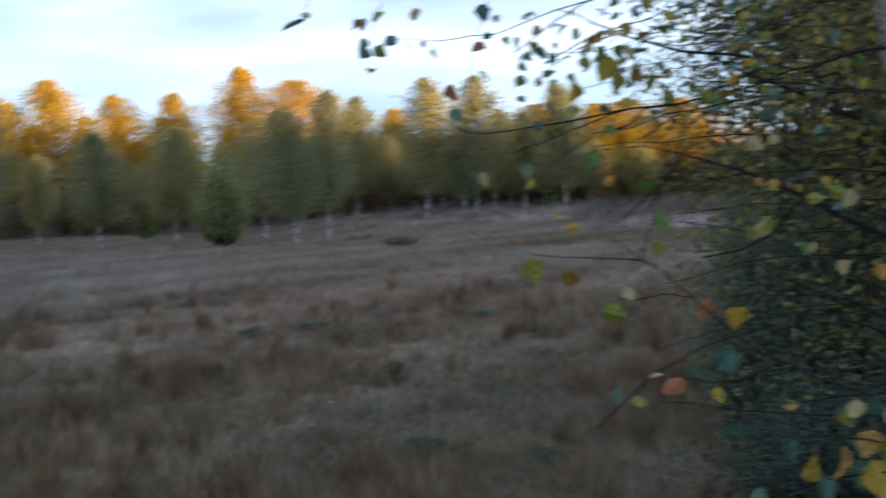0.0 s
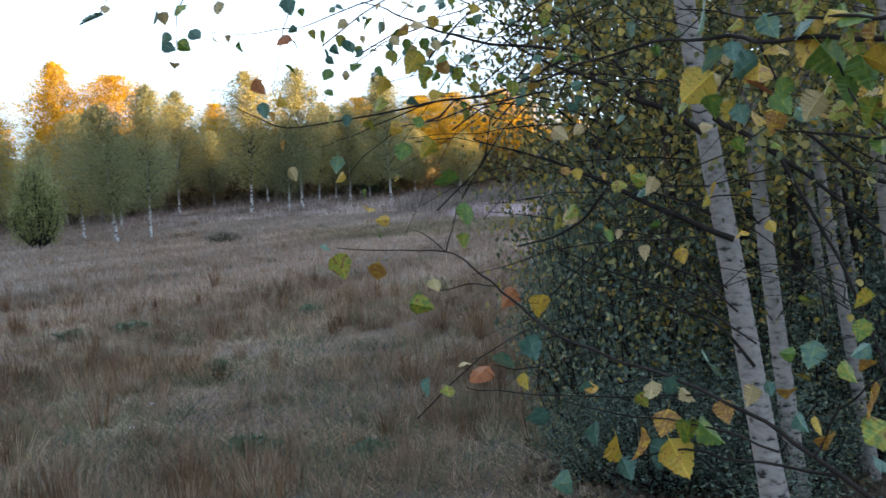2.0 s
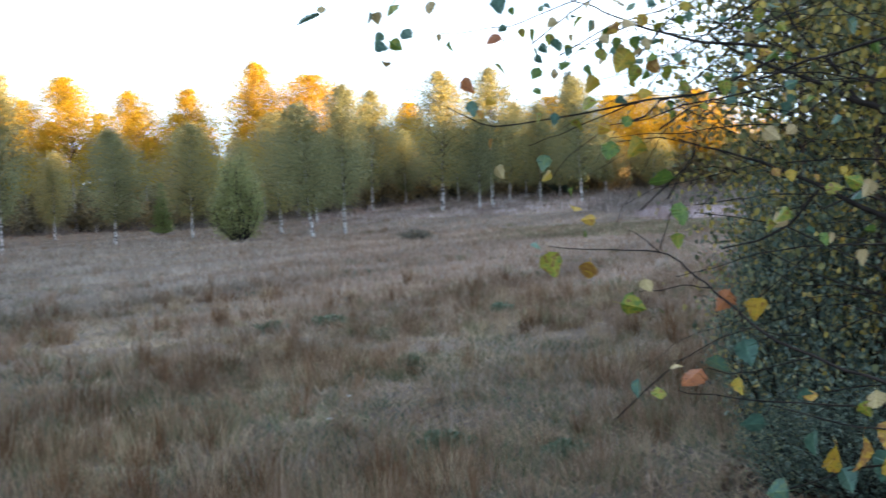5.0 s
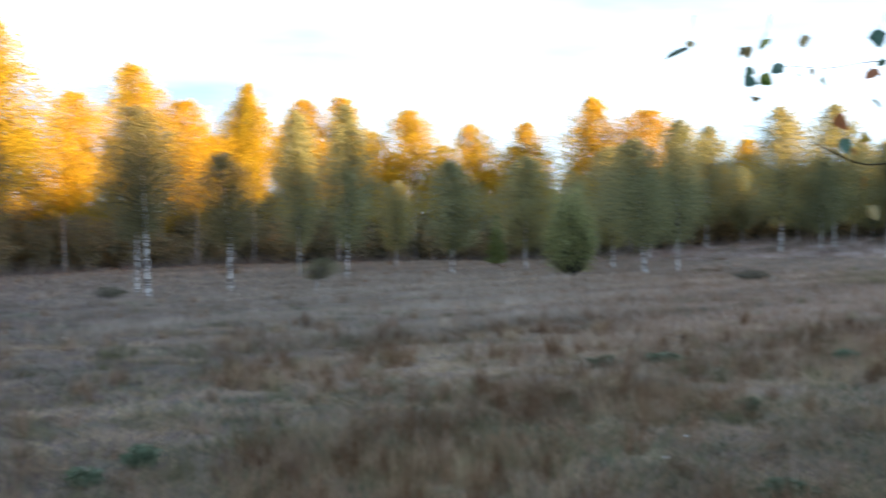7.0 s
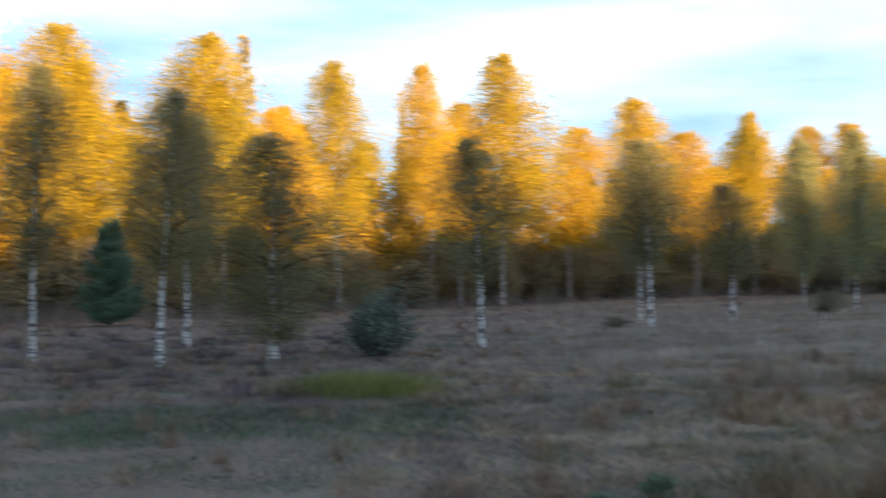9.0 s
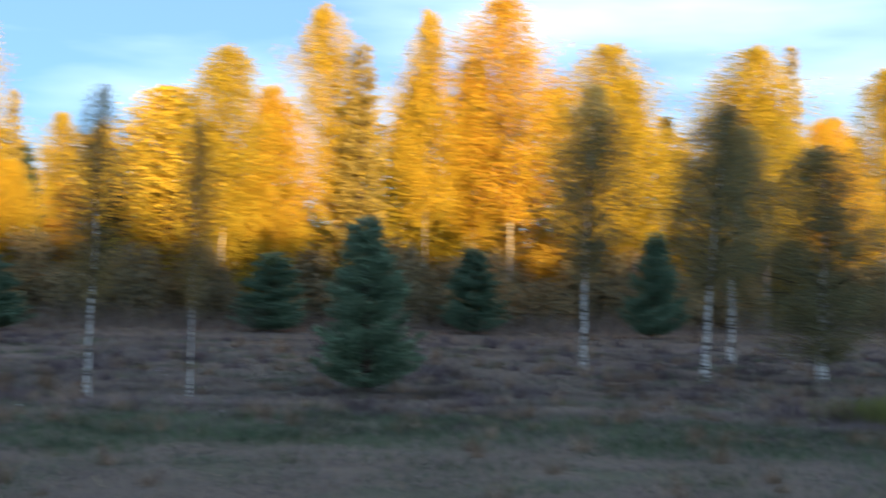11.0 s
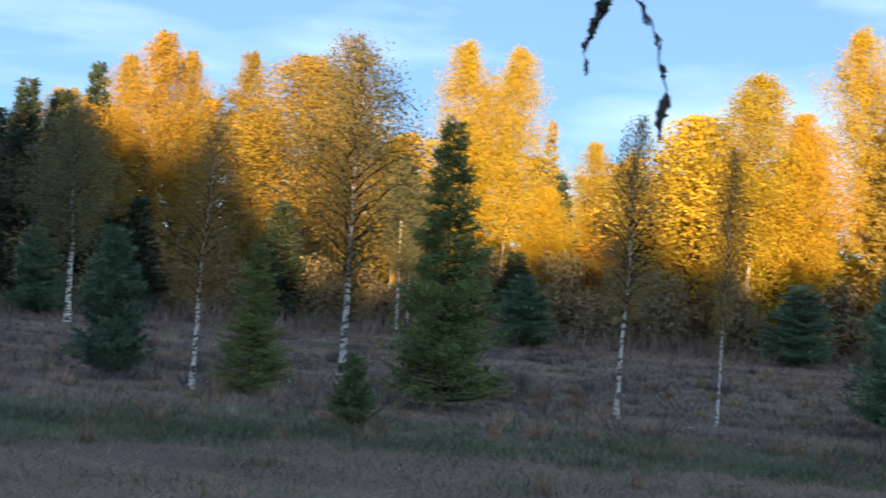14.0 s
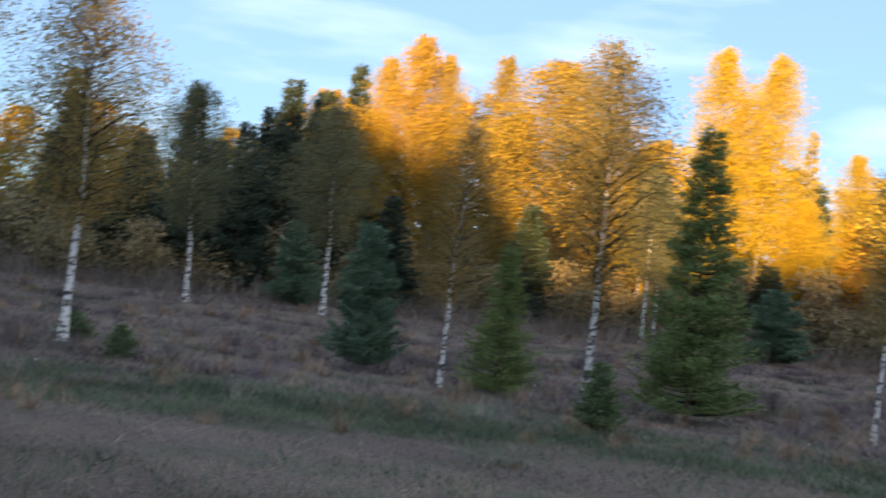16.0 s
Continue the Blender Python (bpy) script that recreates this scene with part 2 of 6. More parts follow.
def stand(key, build, az, r, h, w, lean=0.0, size=(1, 1), turn=None):
    """Puts one more of a kind at its place, scaled from its first to height h and width w."""
    if key not in PROTOS:
        PROTOS[key] = build()
        first = True
    else:
        first = False
    x, y, z = spot(az, r)
    h0, w0 = size
    sheer = Matrix.Identity(4)
    across = Vector((math.cos(radians(az)), math.sin(radians(az)), 0))
    sheer[0][2], sheer[1][2] = across.x * lean / h, across.y * lean / h
    spin = TURN.uniform(0, 360) if turn is None else turn
    m = Matrix.Translation((x, y, z - 0.03)) @ sheer @ pose(0, 0, 0, 0, 0, spin) @ Matrix.Diagonal((w / w0, w / w0, h / h0, 1))
    proto = PROTOS[key]
    if first:
        proto.matrix_basis = m
        return proto
    s = proto.scale
    return copy_thing(proto, m @ Matrix.Diagonal((1 / s[0], 1 / s[1], 1 / s[2], 1)))

# ---- the meadow ----
SWATH_ALONG, SWATH_ACROSS = (0.42, 0.907), (0.907, -0.42)


def swaths(n, l, position):
    """Old mowing swaths: long pale and dark streaks that run with the mowing lines."""
    mp, no = n.new("ShaderNodeCombineXYZ"), n.new("ShaderNodeTexNoise")
    for socket, (x, y), per_metre in (("X", SWATH_ALONG, 0.03), ("Y", SWATH_ACROSS, 0.36)):
        dot = n.new("ShaderNodeVectorMath")
        dot.operation = "DOT_PRODUCT"
        dot.inputs[1].default_value = (x * per_metre, y * per_metre, 0)
        l.new(position, dot.inputs[0])
        l.new(dot.outputs["Value"], mp.inputs[socket])
    no.inputs["Scale"].default_value, no.inputs["Detail"].default_value = 1.0, 3
    l.new(mp.outputs[0], no.inputs["Vector"])
    r = ramp(n, [(0.36, (0.74, 0.73, 0.73)), (0.5, (0.93, 0.925, 0.925)), (0.62, (1.14, 1.14, 1.16))])
    l.new(no.outputs["Fac"], r.inputs[0])
    return r.outputs[0]


def multiplied(n, l, a, b):
    m = n.new("ShaderNodeMix")
    m.data_type, m.blend_type = "RGBA", "MULTIPLY"
    m.inputs[0].default_value = 1
    l.new(a, m.inputs[6])
    l.new(b, m.inputs[7])
    return m.outputs[2]


def meadow_material():
    m, n, l = material("meadow_soil_and_straw")
    geo = n.new("ShaderNodeNewGeometry")
    big, mid, fine = n.new("ShaderNodeTexNoise"), n.new("ShaderNodeTexNoise"), n.new("ShaderNodeTexNoise")
    for node, s in ((big, 0.12), (mid, 0.9), (fine, 22.0)):
        node.inputs["Scale"].default_value, node.inputs["Detail"].default_value = s, 6
        l.new(geo.outputs["Position"], node.inputs["Vector"])
    straw = ramp(n, [(0.3, (0.075, 0.057, 0.042)), (0.5, (0.138, 0.106, 0.080)), (0.72, (0.205, 0.165, 0.128))])
    l.new(fine.outputs["Fac"], straw.inputs[0])
    green = ramp(n, [(0.35, (0.059, 0.065, 0.035)), (0.7, (0.112, 0.116, 0.062))])
    l.new(fine.outputs["Fac"], green.inputs[0])
    fac = ramp(n, [(0.52, (0, 0, 0)), (0.68, (0.8, 0.8, 0.8))])
    l.new(mid.outputs["Fac"], fac.inputs[0])
    mix = n.new("ShaderNodeMix")
    mix.data_type = "RGBA"
    l.new(fac.outputs[0], mix.inputs[0])
    l.new(straw.outputs[0], mix.inputs[6])
    l.new(green.outputs[0], mix.inputs[7])
    pale = ramp(n, [(0.3, (0.75, 0.72, 0.72)), (0.7, (1.15, 1.1, 1.08))])
    l.new(big.outputs["Fac"], pale.inputs[0])
    mul = n.new("ShaderNodeMix")
    mul.data_type, mul.blend_type = "RGBA", "MULTIPLY"
    mul.inputs[0].default_value = 1
    l.new(mix.outputs[2], mul.inputs[6])
    l.new(pale.outputs[0], mul.inputs[7])
    b, p, o = n.new("ShaderNodeBump"), n.new("ShaderNodeBsdfPrincipled"), n.new("ShaderNodeOutputMaterial")
    b.inputs["Strength"].default_value, b.inputs["Distance"].default_value = 0.8, 0.05
    l.new(fine.outputs["Fac"], b.inputs["Height"])
    p.inputs["Roughness"].default_value = 0.95
    l.new(multiplied(n, l, mul.outputs[2], swaths(n, l, geo.outputs["Position"])), p.inputs["Base Color"])
    l.new(b.outputs[0], p.inputs["Normal"])
    l.new(p.outputs[0], o.inputs[0])
    return m


def build_ground():
    az = np.radians(np.arange(0, 360, 1.0))
    r = np.concatenate([[0.001, 0.4], np.geomspace(1.2, 3500, 110)])
    R, A = np.meshgrid(r, az, indexing="ij")
    x, y = -R * np.sin(A), R * np.cos(A)
    z = ground_z(x, y)
    z += smooth_step(400, 3000, R) * 6
    v = np.stack([x, y, z], -1).reshape(-1, 3)
    n = len(az)
    k, i = np.meshgrid(np.arange(len(r) - 1), np.arange(n), indexing="ij")
    j = (i + 1) % n
    q = np.stack([k * n + i, (k + 1) * n + i, (k + 1) * n + j, k * n + j], -1).reshape(-1, 4)
    me = mesh_of("ground", v, q[:, ::-1], meadow_material(), True)
    return tagged(new("ground", me), "dry autumn meadow ground with straw and weeds", "ground", "", "structure")


build_ground()


def blades(rng, x, y, h, wd, lean):
    n = len(x)
    z = ground_z(x, y) - 0.02
    a = rng.uniform(0, 2 * np.pi, n)
    b = rng.uniform(0, 2 * np.pi, n)
    side = np.stack([np.cos(a), np.sin(a), 0 * a], 1) * (wd * 0.5)[:, None]
    tip = np.stack([np.cos(b) * lean * h, np.sin(b) * lean * h, h], 1)
    base = np.stack([x, y, z], 1)
    v = np.stack([base - side, base + side, base + tip + side * 0.25, base + tip - side * 0.25], 1).reshape(-1, 3)
    return v, np.arange(4 * n).reshape(-1, 4)


def grass_material(name, stops, patch=0.7, lone=0.55):
    m, n, l = material(name)
    geo, no = n.new("ShaderNodeNewGeometry"), n.new("ShaderNodeTexNoise")
    no.inputs["Scale"].default_value, no.inputs["Detail"].default_value, no.inputs["Roughness"].default_value = patch, 4, 0.75
    l.new(geo.outputs["Position"], no.inputs["Vector"])
    mx = n.new("ShaderNodeMath")
    mx.operation = "MULTIPLY_ADD"
    mx.inputs[1].default_value = lone
    sub = n.new("ShaderNodeMath")
    sub.operation = "MULTIPLY_ADD"
    sub.inputs[1].default_value, sub.inputs[2].default_value = 3.4, -1.48
    l.new(no.outputs["Fac"], sub.inputs[0])
    l.new(geo.outputs["Random Per Island"], mx.inputs[0])
    l.new(sub.outputs[0], mx.inputs[2])
    r = ramp(n, stops)
    l.new(mx.outputs[0], r.inputs[0])
    p, t, s, o = n.new("ShaderNodeBsdfPrincipled"), n.new("ShaderNodeBsdfTranslucent"), n.new("ShaderNodeMixShader"), n.new("ShaderNodeOutputMaterial")
    p.inputs["Roughness"].default_value = 0.8
    p.inputs["Specular IOR Level"].default_value = 0.15
    s.inputs[0].default_value = 0.3
    tint = multiplied(n, l, r.outputs[0], swaths(n, l, geo.outputs["Position"]))
    l.new(tint, p.inputs["Base Color"])
    l.new(tint, t.inputs["Color"])
    l.new(p.outputs[0], s.inputs[1])
    l.new(t.outputs[0], s.inputs[2])
    l.new(s.outputs[0], o.inputs[0])
    return m


DRY = grass_material("dry_grass", [(0.0, (0.140, 0.112, 0.058)), (0.25, (0.255, 0.180, 0.112)), (0.55, (0.370, 0.270, 0.182)), (0.8, (0.470, 0.365, 0.262)), (1.0, (0.560, 0.460, 0.350))], 1.1, 0.4)
DARK_RUST = grass_material("dark_rusty_grass", [(0.0, (0.090, 0.052, 0.026)), (0.5, (0.170, 0.098, 0.052)), (1.0, (0.270, 0.165, 0.095))], 1.6, 0.6)
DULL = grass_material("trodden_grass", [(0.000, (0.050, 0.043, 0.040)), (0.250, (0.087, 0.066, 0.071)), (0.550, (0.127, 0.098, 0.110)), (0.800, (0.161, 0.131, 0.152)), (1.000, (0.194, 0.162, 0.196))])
RUST = grass_material("rusty_grass_tufts", [(0.0, (0.125, 0.082, 0.050)), (0.3, (0.215, 0.140, 0.090)), (0.6, (0.305, 0.208, 0.138)), (0.85, (0.400, 0.290, 0.205)), (1.0, (0.500, 0.385, 0.290))], 2.6, 0.6)
GREEN = grass_material("green_grass", [(0.000, (0.056, 0.089, 0.053)), (0.500, (0.098, 0.145, 0.083)), (1.000, (0.168, 0.210, 0.125))])


OLIVE = grass_material("olive_grass", [(0.0, (0.080, 0.084, 0.045)), (0.5, (0.170, 0.165, 0.090)), (1.0, (0.290, 0.265, 0.155))], 2.0, 0.6)
STRAW = grass_material("loose_straw", [(0.0, (0.24, 0.172, 0.10)), (0.5, (0.42, 0.315, 0.195)), (1.0, (0.60, 0.48, 0.325))])
FUZZ = grass_material("rusty_stalks", [(0.0, (0.18, 0.115, 0.08)), (0.4, (0.30, 0.195, 0.138)), (0.75, (0.40, 0.280, 0.205)), (1.0, (0.50, 0.38, 0.29))], 0.5, 0.8)
BLEACHED = grass_material("bleached_grass", [(0.0, (0.20, 0.17, 0.13)), (0.5, (0.34, 0.29, 0.235)), (1.0, (0.50, 0.44, 0.37))])
FRESH = grass_material("fresh_grass", [(0.000, (0.123, 0.135, 0.039)), (0.500, (0.209, 0.225, 0.065)), (1.000, (0.314, 0.306, 0.104))])
WEEDY = grass_material("dry_edge_weeds", [(0.0, (0.11, 0.088, 0.07)), (0.5, (0.20, 0.165, 0.14)), (1.0, (0.32, 0.27, 0.23))], 0.4, 0.6)
PALE = grass_material("dead_weed_stalks", [(0.0, (0.28, 0.20, 0.17)), (0.5, (0.46, 0.36, 0.32)), (1.0, (0.70, 0.60, 0.56))])
WOOLLY = grass_material("woolly_seed_heads", [(0.0, (0.24, 0.16, 0.14)), (0.4, (0.44, 0.33, 0.31)), (1.0, (0.76, 0.66, 0.66))])


def polar(rng, n, a0, a1, r0, r1, bias=1.0):
    az = np.radians(rng.uniform(a0, a1, n))
    r = r0 * (r1 / r0) ** (rng.uniform(0, 1, n) ** bias)
    return -r * np.sin(az), r * np.cos(az), r, np.degrees(az)


def build_grass():
    rng = np.random.default_rng(3)
    # short straw everywhere, thin under the trees of the clump
    x, y, r, az = polar(rng, 430000, -32, 118, 4.0, 60)
    fx, fy, fr, fa = polar(rng, 36000, -20, 60, 58, 118)
    x, y, r, az = np.concatenate([x, fx]), np.concatenate([y, fy]), np.concatenate([r, fr]), np.concatenate([az, fa])
    sx, sy, sr, sa = polar(rng, 50000, 36, 118, 7.5, 14.5)
    x, y, r, az = np.concatenate([x, sx]), np.concatenate([y, sy]), np.concatenate([r, sr]), np.concatenate([az, sa])
    cover = np.sin(x * 3.1 + 1.6 * np.sin(y * 1.3)) * np.sin(y * 2.7 + 1.2 * np.sin(x * 1.1 + 2)) + 0.5 * np.sin(x * 7.3 + y * 2.2) * np.sin(y * 6.1)
    keep = ((az > -14.5) | (r > 11) | (rng.uniform(0, 1, len(x)) < 0.25)) & (cover > rng.uniform(-1.3, 0.35, len(x)))
    x, y, r, az = x[keep], y[keep], r[keep], az[keep]
    h = rng.uniform(0.02, 0.10, len(x)) * (1 + r / 60) * np.where((az > 38) & (r < 14.5), 0.45, 1.0)
    # darker, more purple blades take over with bearing, and in part close by
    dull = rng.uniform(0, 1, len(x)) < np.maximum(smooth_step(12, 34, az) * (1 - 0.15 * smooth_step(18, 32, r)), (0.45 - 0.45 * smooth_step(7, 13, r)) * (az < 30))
    for name, mat, label, k in (("dry_grass", DRY, "short dry straw-coloured meadow grass", ~dull), ("trodden_grass", DULL, "short dull purplish brown grass, mostly before the wood", dull)):
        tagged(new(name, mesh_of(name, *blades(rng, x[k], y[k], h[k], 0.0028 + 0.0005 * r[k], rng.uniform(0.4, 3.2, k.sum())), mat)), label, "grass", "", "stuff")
    # taller tufts, rust and olive, each standing close
    def tufts(count, per, low, high, spread, mat, name, label):
        cx, cy, cr, ca = polar(rng, count, -32, 118, 5, 100, 0.66)
        wave = np.sin(cx * 1.9 + 2 * np.sin(cy * 0.9)) * np.sin(cy * 1.7 + cx * 0.6) - 0.55 * smooth_step(4, 14, ca)
        keep = (~(((ca > 42) & (cr < 14.5)) | ((ca < -14) & (cr < 11))) & (wave > rng.uniform(-1.45, 0.65, len(cx)))) | (rng.uniform(0, 1, len(cx)) < 0.05)
        keep &= rng.uniform(0, 1, len(cx)) > 0.8 * smooth_step(20, 42, cr)
        cx, cy, cr = cx[keep], cy[keep], cr[keep]
        i = np.repeat(np.arange(len(cx)), per)
        sp = (spread * rng.uniform(0.6, 1.7, len(cx)) + 0.0012 * cr)[i]
        x, y = cx[i] + rng.normal(size=len(i)) * sp, cy[i] + rng.normal(size=len(i)) * sp
        h = rng.uniform(low, high, len(cx))[i] * rng.uniform(0.25, 1.1, len(i))
        tagged(new(name, mesh_of(name, *blades(rng, x, y, h, 0.0020 + 0.0004 * cr[i], rng.uniform(0.02, 0.75, len(i))), mat)), label, "grass", "", "stuff")

    tufts(4600, 60, 0.08, 0.34, 0.036, RUST, "tall_grass", "tall rust-brown grass tufts gone to seed")
    tufts(2000, 60, 0.05, 0.22, 0.08, OLIVE, "olive_grass", "half-dry olive grass tufts in the meadow")
    tufts(900, 30, 0.10, 0.40, 0.035, BLEACHED, "bleached_grass", "thin bleached grass stalks between the tufts")
    # a loose fuzz of rusty stalks over the near slope
    x, y, r, az = polar(rng, 56000, -17, 16, 16, 95, 0.8)
    k = rng.uniform(0, 1, len(x)) > smooth_step(2, 16, az)
    x, y, r = x[k], y[k], r[k]
    tagged(new("rusty_stalks", mesh_of("rusty_stalks", *blades(rng, x, y, rng.uniform(0.05, 0.24, len(x)), 0.0018 + 0.00042 * r, rng.uniform(0.05, 0.8, len(x))), FUZZ)), "loose reddish brown grass stalks on the slope", "grass", "", "stuff")
    # upright tufts on the near slope, their blades spreading outwards from the foot
    def sheaves(count, per, a0, a1, r0, r1, low, high, spread, mat, name, label):
        cx, cy, cr, ca = polar(rng, count, a0, a1, r0, r1, 0.8)
        wave = np.sin(cx * 0.9 + 1.7 * np.sin(cy * 0.5)) * np.sin(cy * 0.8 - cx * 0.35)
        k = wave > rng.uniform(-0.5, 0.8, count)
        cx, cy, cr = cx[k], cy[k], cr[k]
        i = np.repeat(np.arange(len(cx)), per)
        sp = (spread * rng.uniform(0.5, 1.6, len(cx)))[i]
        off = rng.normal(size=(len(i), 2)) * sp[:, None]
        x, y = cx[i] + off[:, 0], cy[i] + off[:, 1]
        h = rng.uniform(low, high, len(cx))[i] * rng.uniform(0.3, 1.15, len(i))
        v, q = blades(rng, x, y, h, 0.0024 + 0.0004 * cr[i], np.zeros(len(i)))
        v = v.reshape(-1, 4, 3)
        v[:, 2:, :2] += (off * 1.5 + rng.normal(size=off.shape) * 0.12 * h[:, None])[:, None, :]
        tagged(new(name, mesh_of(name, v.reshape(-1, 3), q, mat)), label, "grass", "", "stuff")

    sheaves(620, 60, -16, 24, 5.0, 26, 0.16, 0.42, 0.030, DARK_RUST, "dark_tufts", "dark rust-brown grass tufts on the near slope")
    sheaves(900, 50, -16, 24, 5.0, 30, 0.14, 0.36, 0.034, RUST, "grass_tufts", "upright rust-brown grass tufts on the near slope")
    sheaves(700, 46, -16, 24, 5.0, 26, 0.12, 0.30, 0.036, STRAW, "straw_tufts", "pale straw-coloured grass tufts on the near slope")
    sheaves(620, 50, -16, 30, 5.0, 22, 0.10, 0.28, 0.050, OLIVE, "olive_tufts", "half-green grass tufts among the brown ones")
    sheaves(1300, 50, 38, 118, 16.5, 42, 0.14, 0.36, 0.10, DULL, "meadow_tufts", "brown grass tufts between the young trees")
    # mats of flattened pale straw between the tufts
    cx, cy, cr, ca = polar(rng, 1500, -16, 40, 5.0, 26)
    i = np.repeat(np.arange(len(cx)), 34)
    way = rng.uniform(0, 2 * np.pi, len(cx))[i] + rng.normal(size=len(i)) * 0.45
    x, y = cx[i] + rng.normal(size=len(i)) * 0.16, cy[i] + rng.normal(size=len(i)) * 0.16
    v, q = blades(rng, x, y, rng.uniform(0.03, 0.12, len(i)), 0.0036 + 0.00045 * cr[i], np.zeros(len(i)))
    v = v.reshape(-1, 4, 3)
    v[:, 2:, :2] += (np.stack([np.cos(way), np.sin(way)], 1) * rng.uniform(0.10, 0.30, (len(i), 1)))[:, None, :]
    tagged(new("straw_mats", mesh_of("straw_mats", v.reshape(-1, 3), q, STRAW)), "mats of flattened pale straw between the tufts", "straw", "", "stuff")
    # rows of pale standing grass between the old mowing lines
    x, y, r, az = polar(rng, 90000, 3, 36, 20, 78, 0.9)
    u, v = x * SWATH_ALONG[0] + y * SWATH_ALONG[1], x * SWATH_ACROSS[0] + y * SWATH_ACROSS[1]
    row = np.sin((v + 1.3 * np.sin(u * 0.07)) * 2 * np.pi / 5.2) + 0.5 * np.sin(v * 2.9 + 0.5)
    k = (row > rng.uniform(0.1, 0.9, len(x))) & (rng.uniform(0, 1, len(x)) < smooth_step(3, 10, az) * smooth_step(36, 28, az))
    x, y, r = x[k], y[k], r[k]
    tagged(new("swath_grass", mesh_of("swath_grass", *blades(rng, x, y, rng.uniform(0.10, 0.32, len(x)), 0.002 + 0.00045 * r, rng.uniform(0.1, 0.9, len(x))), BLEACHED)), "rows of pale grass left standing between mowing lines", "grass", "", "stuff")
    # a greener strip of grass before the rise
    x, y, r, az = polar(rng, 22000, -15, -1, 50, 70)
    k = rng.uniform(0, 1, len(x)) < smooth_step(-1, -7, az)
    x, y, r = x[k], y[k], r[k]
    tagged(new("green_strip", mesh_of("green_strip", *blades(rng, x, y, rng.uniform(0.05, 0.16, len(x)), 0.002 + 0.0005 * r, rng.uniform(0.2, 1.0, len(x))), OLIVE)), "strip of greener grass at the foot of the rise", "grass", "", "stuff")
    # green patches and the green belt behind the mown strip
    cx, cy, cr, ca = polar(rng, 1100, -32, 118, 4.5, 40)
    bx, by, br, ba = polar(rng, 620, 36, 118, 13.4, 17.0)
    nx, ny, nr, na = polar(rng, 300, -14, 26, 4.8, 14)
    cx, cy, cr = np.concatenate([cx, bx, nx]), np.concatenate([cy, by, ny]), np.concatenate([cr, br, nr])
    i = np.repeat(np.arange(len(cx)), 60)
    x, y = cx[i] + rng.normal(size=len(i)) * 0.28, cy[i] + rng.normal(size=len(i)) * 0.28
    h = rng.uniform(0.03, 0.13, len(i))
    tagged(new("green_weeds", mesh_of("green_weeds", *blades(rng, x, y, h, 0.004 + 0.0005 * cr[i], rng.uniform(0.2, 1.2, len(i))), GREEN)), "low green weeds and grass between the straw", "grass", "", "stuff")

    # long loose straws lying on the rest
    x, y, r, az = polar(rng, 42000, -16, 118, 5.0, 24)
    k = rng.uniform(0, 1, len(x)) > 0.75 * smooth_step(28, 42, az)
    x, y, r = x[k], y[k], r[k]
    tagged(new("loose_straw", mesh_of("loose_straw", *blades(rng, x, y, rng.uniform(0.03, 0.09, len(x)), 0.0036 + 0.00038 * r, rng.uniform(1.2, 5.0, len(x))), STRAW)), "long pale straws lying on the meadow", "straw", "", "stuff")
    # a bright patch of fresh grass
    px, py, _ = spot(40.3, 18.9)
    n = 3600
    along, out = rng.normal(size=n) * 0.52, rng.normal(size=n) * 0.5
    ca, sa = math.cos(radians(40)), math.sin(radians(40))
    x, y = px + along * ca - out * sa, py + along * sa + out * ca
    tagged(new("grass_patch", mesh_of("grass_patch", *blades(rng, x, y, rng.uniform(0.08, 0.36, n), np.full(n, 0.011), rng.uniform(0.1, 0.7, n)), FRESH)), "patch of fresh yellow-green grass in the dry meadow", "grass", "", "stuff")
    # pale dead weeds along the rise, and the dense stand of them beside the thicket
    def weed_stand(count, per, a0, a1, r0, r1, high, spread, name, mat, label):
        cx, cy, cr, ca = polar(rng, count, a0, a1, r0, r1)
        i = np.repeat(np.arange(count), per)
        x, y = cx[i] + rng.normal(size=len(i)) * spread, cy[i] + rng.normal(size=len(i)) * spread
        h = high * rng.uniform(0.55, 1.1, count)[i] * rng.uniform(0.35, 1.1, len(i))
        tagged(new(name, mesh_of(name, *blades(rng, x, y, h, np.full(len(i), 0.045), rng.uniform(0.03, 0.28, len(i))), mat)), label, "weeds", "", "stuff")

    weed_stand(260, 26, -9, 5, 84, 112, 0.42, 0.5, "dead_weeds", PALE, "pale pinkish dead weeds before the wood")
    weed_stand(90, 26, -13.5, -9.6, 72, 80, 0.62, 0.45, "fireweed_stand", WOOLLY, "dense stand of tall weeds with pale woolly seed heads")
    weed_stand(170, 26, -14, -7.6, 80, 104, 0.75, 0.7, "brown_weeds", WEEDY, "brown weed stalks on the rise behind")


build_grass()


